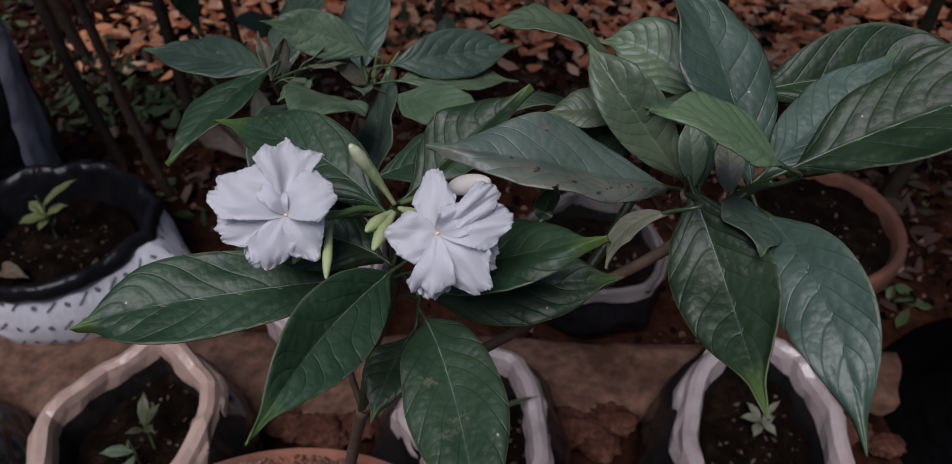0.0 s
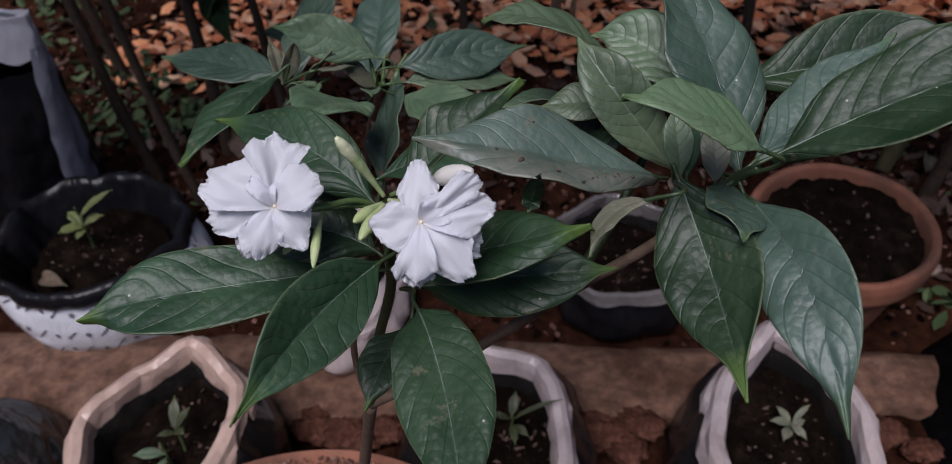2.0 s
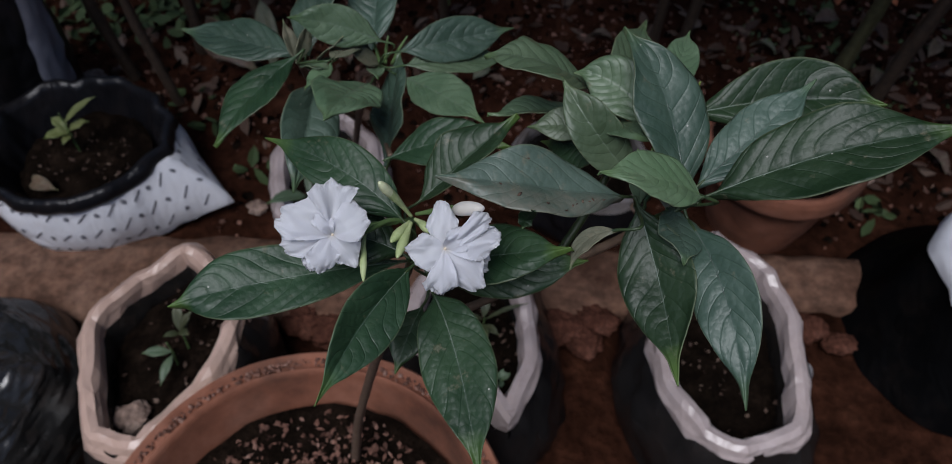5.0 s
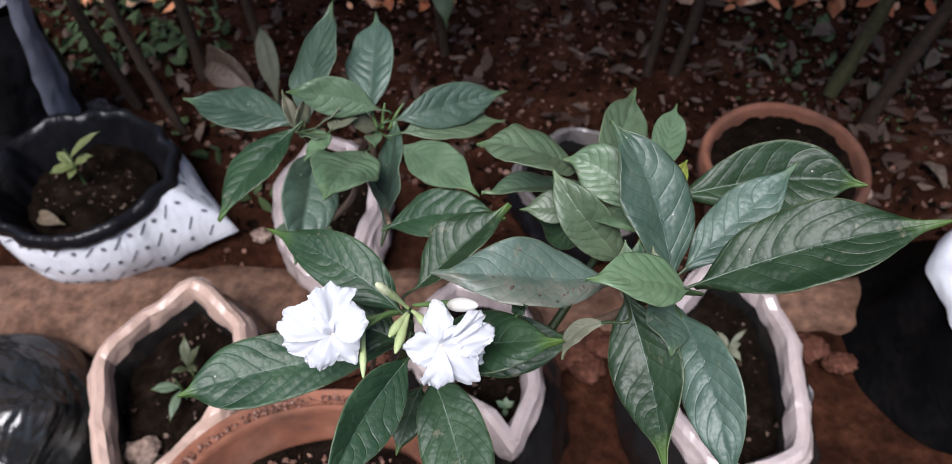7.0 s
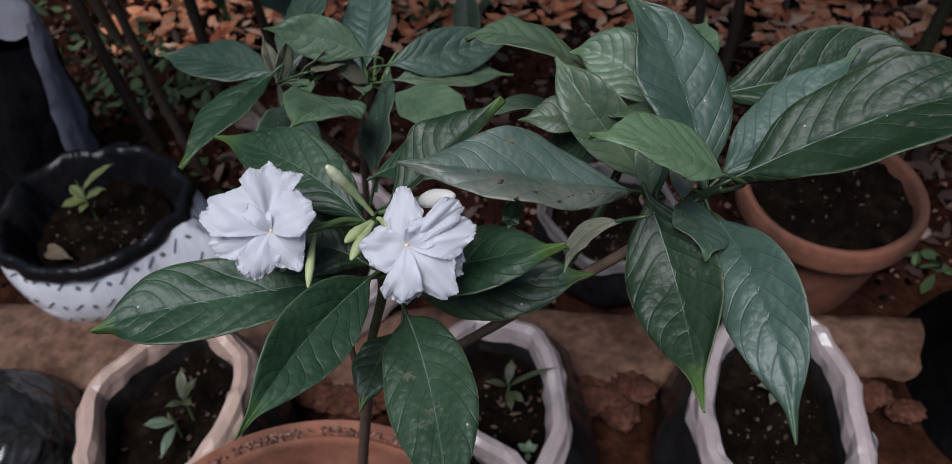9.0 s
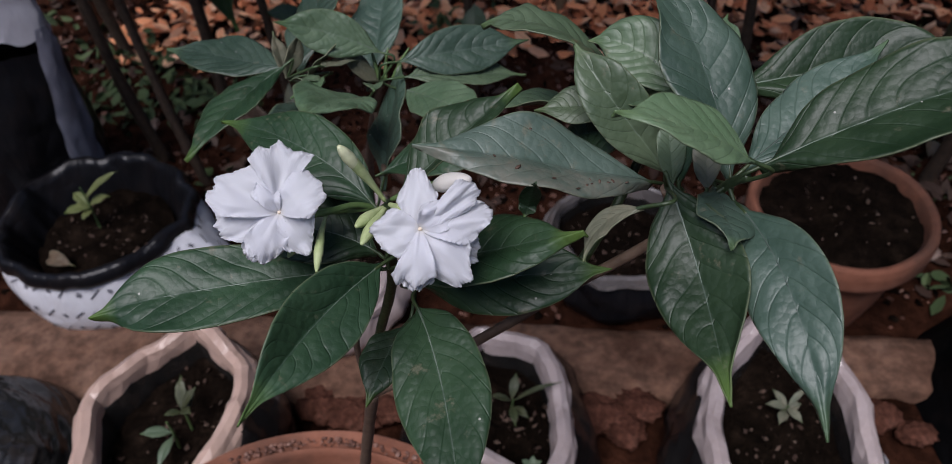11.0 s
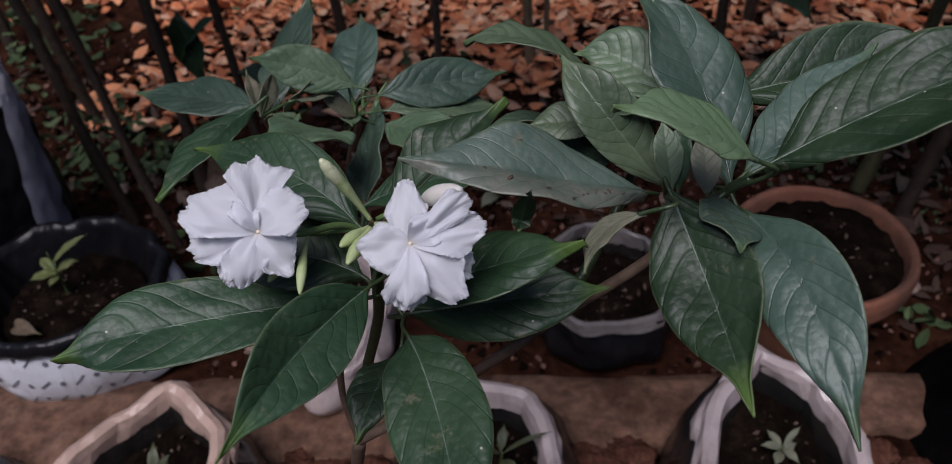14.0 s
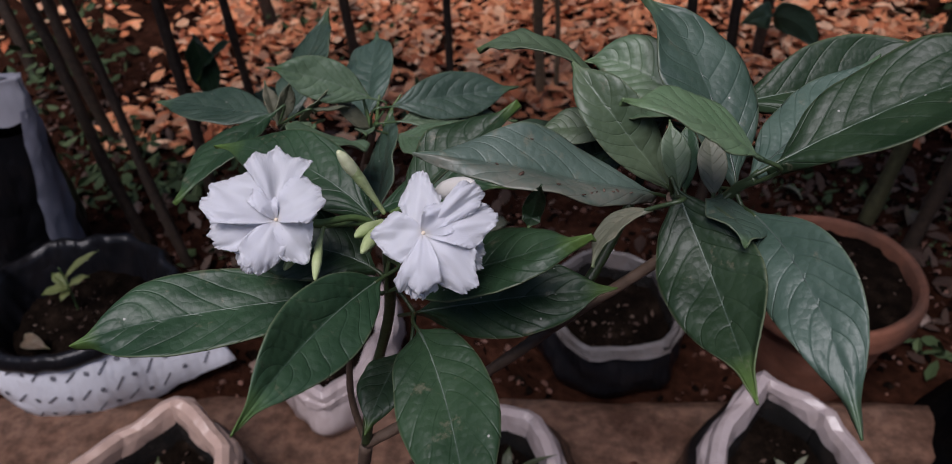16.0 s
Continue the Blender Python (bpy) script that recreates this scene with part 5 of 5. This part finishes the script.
seedling((-0.27, 0.87, -0.24), [(215, 0.075, 0.4, 0.028, 0.9), (330, 0.05, 0.4, 0.014, 1.0), (100, 0.05, 0.5, 0.012, 0.8)], "broad-leaved weed in a pale grow bag", 0.05, LEAF_PALE)


def scatter(name, material, count, place, size, label, seed, narrow=0.45, curl=0.3, flat=0.35):
    """Loose small leaves as one mass."""
    rnd = random.Random(seed)
    verts, faces = [], []
    for _ in range(count):
        p = Vector(place(rnd))
        s = rnd.uniform(*size)
        m = Euler((rnd.gauss(0, flat), rnd.gauss(0, flat), rnd.uniform(0, 6.28))).to_matrix()
        i = len(verts)
        c = rnd.uniform(-curl, curl) * s
        for x, y, z in ((-1, 0, 0), (-0.35, narrow, c), (0.4, narrow * 0.8, c), (1, 0, c * 0.5), (0.4, -narrow * 0.8, c), (-0.35, -narrow, c), (0.0, 0, -c * 0.4)):
            verts.append(p + m @ Vector((x * s, y * s, z)))
        for k in range(6):
            faces.append((i + 6, i + k, i + (k + 1) % 6))
    me = bpy.data.meshes.new(name)
    me.from_pydata(verts, [], faces)
    me.materials.append(material)
    return tagged(new(name, me), label, "leaves", kind="stuff")


def clear_of(x, y):
    return all((x - a) ** 2 + (y - b) ** 2 > r * r for a, b, r in ((-0.69, 0.955, 0.23), (-0.905, 1.14, 0.19), (0.552, 0.955, 0.12), (-0.25, 0.93, 0.17), (0.215, 0.98, 0.13), (0.872, 0.722, 0.24)))


def on_ground(x0, x1, y0, y1, power=1.0, lift=0.006):
    def f(rnd):
        for _ in range(20):
            x, y = rnd.uniform(x0, x1), y0 + (y1 - y0) * rnd.random() ** power
            edge = min(x - x0, x1 - x, y - y0 + 0.1, y1 - y) - 0.35 * abs(noise.noise(Vector((x * 1.7, y * 1.7, 6)))) - 0.12 * rnd.random()
            if clear_of(x, y) and (edge > 0 or x1 - x0 < 2.0):
                break
        return (x, y, ground_height(x, y) + lift * rnd.uniform(0.5, 2.0))
    return f


# Dense bed laid where the ground is to look sunlit.
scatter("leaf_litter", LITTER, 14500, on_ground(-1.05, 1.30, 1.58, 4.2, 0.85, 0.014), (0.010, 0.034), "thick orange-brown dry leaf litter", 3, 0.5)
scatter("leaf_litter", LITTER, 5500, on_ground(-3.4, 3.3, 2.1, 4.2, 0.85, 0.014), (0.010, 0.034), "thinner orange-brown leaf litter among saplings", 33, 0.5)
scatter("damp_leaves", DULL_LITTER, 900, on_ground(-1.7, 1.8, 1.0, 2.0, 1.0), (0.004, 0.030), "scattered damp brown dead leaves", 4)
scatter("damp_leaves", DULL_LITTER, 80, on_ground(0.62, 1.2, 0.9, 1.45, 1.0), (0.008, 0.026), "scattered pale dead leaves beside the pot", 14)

scatter("earth_crumbs", MULCH, 5200, on_ground(-1.7, 1.9, 0.78, 2.1, 1.0, 0.002), (0.0025, 0.009), "loose crumbs of red earth and bark", 21, 0.8, 0.5, 0.8)
scatter("earth_crumbs", SOIL, 2600, on_ground(-1.7, 1.9, 0.78, 2.1, 1.0, 0.003), (0.004, 0.014), "dark clods of damp earth", 22, 0.85, 0.6, 0.8)
scatter("moss_specks", WEED, 500, on_ground(0.55, 1.5, 1.15, 1.8, 1.0, 0.003), (0.003, 0.009), "tiny green specks of moss and seedlings", 23, 0.7, 0.4, 0.6)


def patch(cx, cy, r, h):
    def f(rnd):
        a, q = rnd.uniform(0, 6.28), r * math.sqrt(rnd.random())
        x, y = cx + q * math.cos(a), cy + q * math.sin(a)
        return (x, y, ground_height(x, y) + rnd.uniform(0.005, h))
    return f


for k, (x, y, r, h, cnt) in enumerate([(-1.0, 1.50, 0.20, 0.06, 110), (-0.85, 1.47, 0.15, 0.06, 80), (-0.66, 1.45, 0.10, 0.06, 50), (-1.25, 1.9, 0.25, 0.12, 160), (-0.56, 1.15, 0.08, 0.03, 12), (-0.15, 1.75, 0.12, 0.05, 40), (0.72, 1.45, 0.12, 0.02, 16), (0.76, 0.96, 0.05, 0.03, 10), (1.3, 2.2, 0.3, 0.2, 160), (1.9, 2.4, 0.4, 0.35, 260), (0.95, 2.7, 0.3, 0.3, 160), (-1.5, 2.3, 0.35, 0.35, 220), (0.15, 3.0, 0.3, 0.25, 100), (-0.42, 1.0, 0.05, 0.02, 5), (-0.5, 2.2, 0.25, 0.1, 60)]):
    scatter("weeds", WEED, cnt, patch(x, y, r, h), (0.010, 0.024), "low patch of small green weeds on red earth", 50 + k, 0.5, 0.3, 0.6)


def sapling(base, lean, height, r, material, leaves, label, seed):
    """A bare young trunk with a few hanging leaves, and added leaves overhead, out of view, for shade."""
    rnd = random.Random(seed)
    x, y = base
    z = ground_height(x, y) - 0.02
    s = thing("sapling", (x, y, z), label, "young tree", "saplings")
    for hb, hm, ht, hw, hmat in HANGING:
        if abs(hb[0] - (x + lean[0] * 0.3)) < 0.045 and abs(hb[1] - y) < 0.08:
            leaf(s, hb, hm, ht, (0.9, -0.3, 0.1), hw, 8, hmat)
    pts = [(x + lean[0] * f + 0.02 * noise.noise(Vector((seed, f * 3, 0))), y + lean[1] * f + 0.02 * noise.noise(Vector((seed, f * 3, 5))), z + height * f) for f in (0, .2, .4, .6, .8, 1)]
    bm = bmesh.new()
    tube(bm, pts, [r * 1.25, r, r * 0.95, r * 0.8], 9, 30, 0.25)
    part("trunk", bm, material, s)
    top = Vector((x + lean[0], y + lean[1], z + height))

    # Unseen overhead leaves, added and shifted forward to shade bags and ground.
    def place(r2):
        return top + Vector((r2.gauss(0, 0.28), r2.gauss(-0.42, 0.28), r2.uniform(0.16, 0.75)))
    crown = scatter("crown", BUSH, (80 if x < -0.55 else 250) if y < 1.7 else 6, place, (0.05, 0.085), "", seed + 200, 0.42, 0.3, 0.5)
    for key in ("category", "label"):
        if key in crown:
            del crown[key]
    crown.parent = s
    crown.matrix_parent_inverse = s.matrix_world.inverted()
    for _ in range(leaves):
        f = rnd.uniform(0.22, 0.85)
        b = Vector((x + lean[0] * f, y + lean[1] * f, z + height * f))
        a = rnd.uniform(0, 6.28)
        d = Vector((math.cos(a), math.sin(a), 0))
        ln = rnd.uniform(0.10, 0.17)
        tip = b + d * ln * 0.75 + Vector((0, 0, -ln * rnd.uniform(0.3, 0.8)))
        mid = (b + tip) / 2 + Vector((0, 0, ln * 0.12))
        leaf(s, b, mid, tip, (-d.y, d.x, 0.1), ln * 0.42, 8, LEAF if rnd.random() < 0.7 else LEAF_PALE)
    return s


HANGING = [((-0.57, 1.41, 0.10), (-0.56, 1.40, 0.03), (-0.54, 1.38, -0.06), 0.075, LEAF), ((-0.45, 1.36, -0.16), (-0.43, 1.30, -0.20), (-0.42, 1.25, -0.29), 0.05, LEAF_DRY), ((-0.06, 1.42, -0.02), (-0.055, 1.37, -0.06), (-0.05, 1.33, -0.14), 0.06, LEAF_PALE),
           ((0.92, 1.27, -0.05), (0.95, 1.24, -0.09), (0.97, 1.22, -0.17), 0.05, LEAF_PALE), ((0.47, 1.40, 0.10), (0.55, 1.38, 0.12), (0.62, 1.36, 0.05), 0.06, LEAF_LIME)]
SAPLINGS = [
    ((-0.6208, 1.2), (-0.12, 0.05), 1.10, 0.009, DARK_BARK, 0), ((-0.7372, 1.27), (-0.10, 0.05), 1.10, 0.011, DARK_BARK, 0), ((-0.6111, 1.36), (0.02, 0.05), 1.10, 0.012, DARK_BARK, 0),
    ((-0.4753, 1.4), (-0.04, 0.05), 1.10, 0.009, DARK_BARK, 2), ((-0.9409, 1.61), (-0.10, 0.05), 1.30, 0.013, DARK_BARK, 1), ((0.388, 1.38), (0.0, 0.05), 1.10, 0.009, DARK_BARK, 0), ((0.4462, 1.38), (0.05, 0.05), 1.10, 0.010, DARK_BARK, 1),
    ((0.776, 1.32), (0.12, 0.05), 1.10, 0.013, OLIVE_BARK, 1), ((0.8342, 1.24), (0.14, 0.02), 1.10, 0.013, DARK_BARK, 1), ((-0.0679, 1.44), (-0.02, 0.05), 1.10, 0.008, DARK_BARK, 2), ((0.1164, 1.8), (-0.02, 0.0), 1.20, 0.011, PALE_BARK, 0),
    ((0.1552, 1.84), (-0.05, 0.0), 1.20, 0.006, PALE_BARK, 0), ((-0.3686, 1.89), (-0.08, 0.1), 1.30, 0.012, DARK_BARK, 1), ((-1.3095, 1.94), (-0.15, 0.1), 1.40, 0.014, DARK_BARK, 2), ((0.6984, 1.99), (0.02, 0.1), 1.40, 0.012, DARK_BARK, 3), ((1.164, 1.84), (0.1, 0.05), 1.40, 0.013, DARK_BARK, 3),
    ((-0.6984, 2.24), (-0.1, 0.05), 1.50, 0.016, DARK_BARK, 1), ((0.388, 2.34), (0.02, 0.05), 1.50, 0.016, DARK_BARK, 2), ((1.4065, 2.54), (0.05, 0.05), 1.60, 0.02, DARK_BARK, 2), ((-1.649, 2.54), (-0.1, 0.05), 1.60, 0.016, DARK_BARK, 1), ((-0.0776, 2.64), (0.05, 0.05), 1.60, 0.02, DARK_BARK, 2)]
for k, (b, l, h, r, m, cnt) in enumerate(SAPLINGS):
    sapling(b, l, h, r, m, cnt, "slender bare-stemmed sapling rising from leaf litter" if m is DARK_BARK else "pale dry cane-like sapling stem", k)


def bush(cx, cy, w, h, count, seed):
    rnd = random.Random(seed)
    b = thing("bush", (cx, cy, ground_height(cx, cy)), "dark leafy bush at the back of the nursery", "bush", "far bushes")
    for k in range(5):
        bm = bmesh.new()
        x = cx + rnd.uniform(-w, w) * 0.5
        tube(bm, [(cx + (x - cx) * 0.3, cy, GROUND - 0.02), (x, cy + rnd.uniform(-.1, .1), h * 0.4), (x + rnd.uniform(-.15, .15), cy, h * 0.9)], [0.02, 0.015, 0.008], 7, 14)
        part("stem", bm, DARK_BARK, b)

    def place(r2):
        x, z = r2.gauss(0, 0.45), r2.random()
        return (cx + x * w, cy + r2.gauss(0, 0.25), GROUND + 0.1 + z * h * (1 - 0.25 * abs(x)))
    crown = scatter("crown", BUSH, count, place, (0.04, 0.09), "", seed + 90, 0.4, 0.3, 1.0)
    for key in ("category", "label"):
        if key in crown:
            del crown[key]
    crown.parent = b
    crown.matrix_parent_inverse = b.matrix_world.inverted()


for k, (x, y) in enumerate([(-3.6, 3.4), (-2.6, 3.7), (-1.5, 3.9), (-0.4, 4.0), (0.7, 3.8), (1.75, 3.1), (2.7, 3.0), (2.1, 2.5)]):
    bush(x, y, 0.7, 1.2, 800, k)


def hedge():
    """Tall dark greenery closing the nursery on every side; unseen, added to block low skylight."""
    bm = bmesh.new()
    n = 120
    rows = []
    # Ring height sets how much low skylight is cut off.
    for z in [-0.35 + 0.25 * k for k in range(12)]:
        rows.append([((5.0 + 0.35 * noise.noise(Vector((math.cos(a) * 5, math.sin(a) * 5, z * 1.5))) + 0.15 * noise.noise(Vector((math.cos(a) * 15, math.sin(a) * 15, z * 4)))) * math.cos(a), 0.8 + (5.0 + 0.35 * noise.noise(Vector((math.cos(a) * 5, math.sin(a) * 5, z * 1.5 + 7)))) * math.sin(a), z) for a in (2 * math.pi * j / n for j in range(n))])
    grid_mesh(bm, rows, closed=True)
    tagged(part("backdrop", bm, BUSH), "dense dark green hedge, unseen, added to block low skylight", "hedge", kind="structure")


hedge()


# ---- small things on the ground and on the leaves ----
def lone_leaf(base, mid, tip, side, width, material, label, name="fallen_leaf"):
    bm = bmesh.new()
    leaf_surface(bm, base, mid, tip, side, width, 24, 0.6)
    ob = part(name, bm, material)
    mod = ob.modifiers.new("thickness", "SOLIDIFY")
    mod.thickness, mod.offset = 0.0008, 0
    return tagged(ob, label, "leaf", "fallen leaves")


lone_leaf((-0.60, 1.36, -0.275), (-0.53, 1.31, -0.225), (-0.445, 1.25, -0.285), (0.45, 0.3, 0.9), 0.085, LEAF_BROWN, "large curled dry brown leaf lying on red earth")
lone_leaf((-0.77, 0.885, -0.200), (-0.745, 0.872, -0.188), (-0.715, 0.868, -0.200), (0.2, 0.9, 0.4), 0.028, LEAF_BROWN, "small dead leaf on the soil of the lined bag")
for k, (x, y, a, s) in enumerate([(0.70, 1.22, 0.4, 0.07), (0.93, 1.10, 2.0, 0.075), (0.86, 1.32, 1.2, 0.06), (0.64, 1.40, 2.6, 0.06), (0.80, 1.50, 0.2, 0.065), (0.28, 1.42, 2.9, 0.06), (0.02, 1.30, 0.7, 0.05), (1.02, 1.42, 0.9, 0.06), (-0.28, 1.34, 1.9, 0.05)]):
    d = Vector((math.cos(a), math.sin(a), 0)) * s * 0.5
    o = Vector((x, y, ground_height(x, y)))
    lone_leaf(o - d + Vector((0, 0, 0.008)), o + Vector((0, 0, 0.020)), o + d + Vector((0, 0, 0.006)), (-d.y, d.x, 0.012), s * 0.55, LEAF_BROWN if k % 3 else LEAF_DRY, "curled dead leaf on dark red earth")
# crumbs stuck to the dusty leaf
dusty = next(o for o in jasmine.children if o.type == "MESH" and o.data.materials and o.data.materials[0] is LEAF_DUSTY)
rnd = random.Random(8)
bm = bmesh.new()
for i, j in [(12, 9), (13, 10), (11, 9), (12, 10), (14, 10), (9, 9), (8, 10), (8, 9), (16, 11), (20, 10), (25, 9), (28, 7), (19, 3), (6, 9), (22, 2)]:
    o = dusty.data.vertices[25 * 2 * i + 2 * j].co + Vector((rnd.uniform(-.002, .002), rnd.uniform(-.001, .001), 0.0006))
    ret = bmesh.ops.create_icosphere(bm, subdivisions=1, radius=rnd.uniform(0.0004, 0.0009))
    turn = rnd.uniform(0, 3.1)
    for v in ret["verts"]:
        q = v.co
        v.co = Vector((q.x * 2.2 * math.cos(turn) - q.y * math.sin(turn), q.x * 2.2 * math.sin(turn) + q.y * math.cos(turn), q.z * 0.6)) + o
tagged(part("leaf_debris", bm, DULL_LITTER), "dry crumbs and specks caught on a leaf", "debris", kind="stuff")
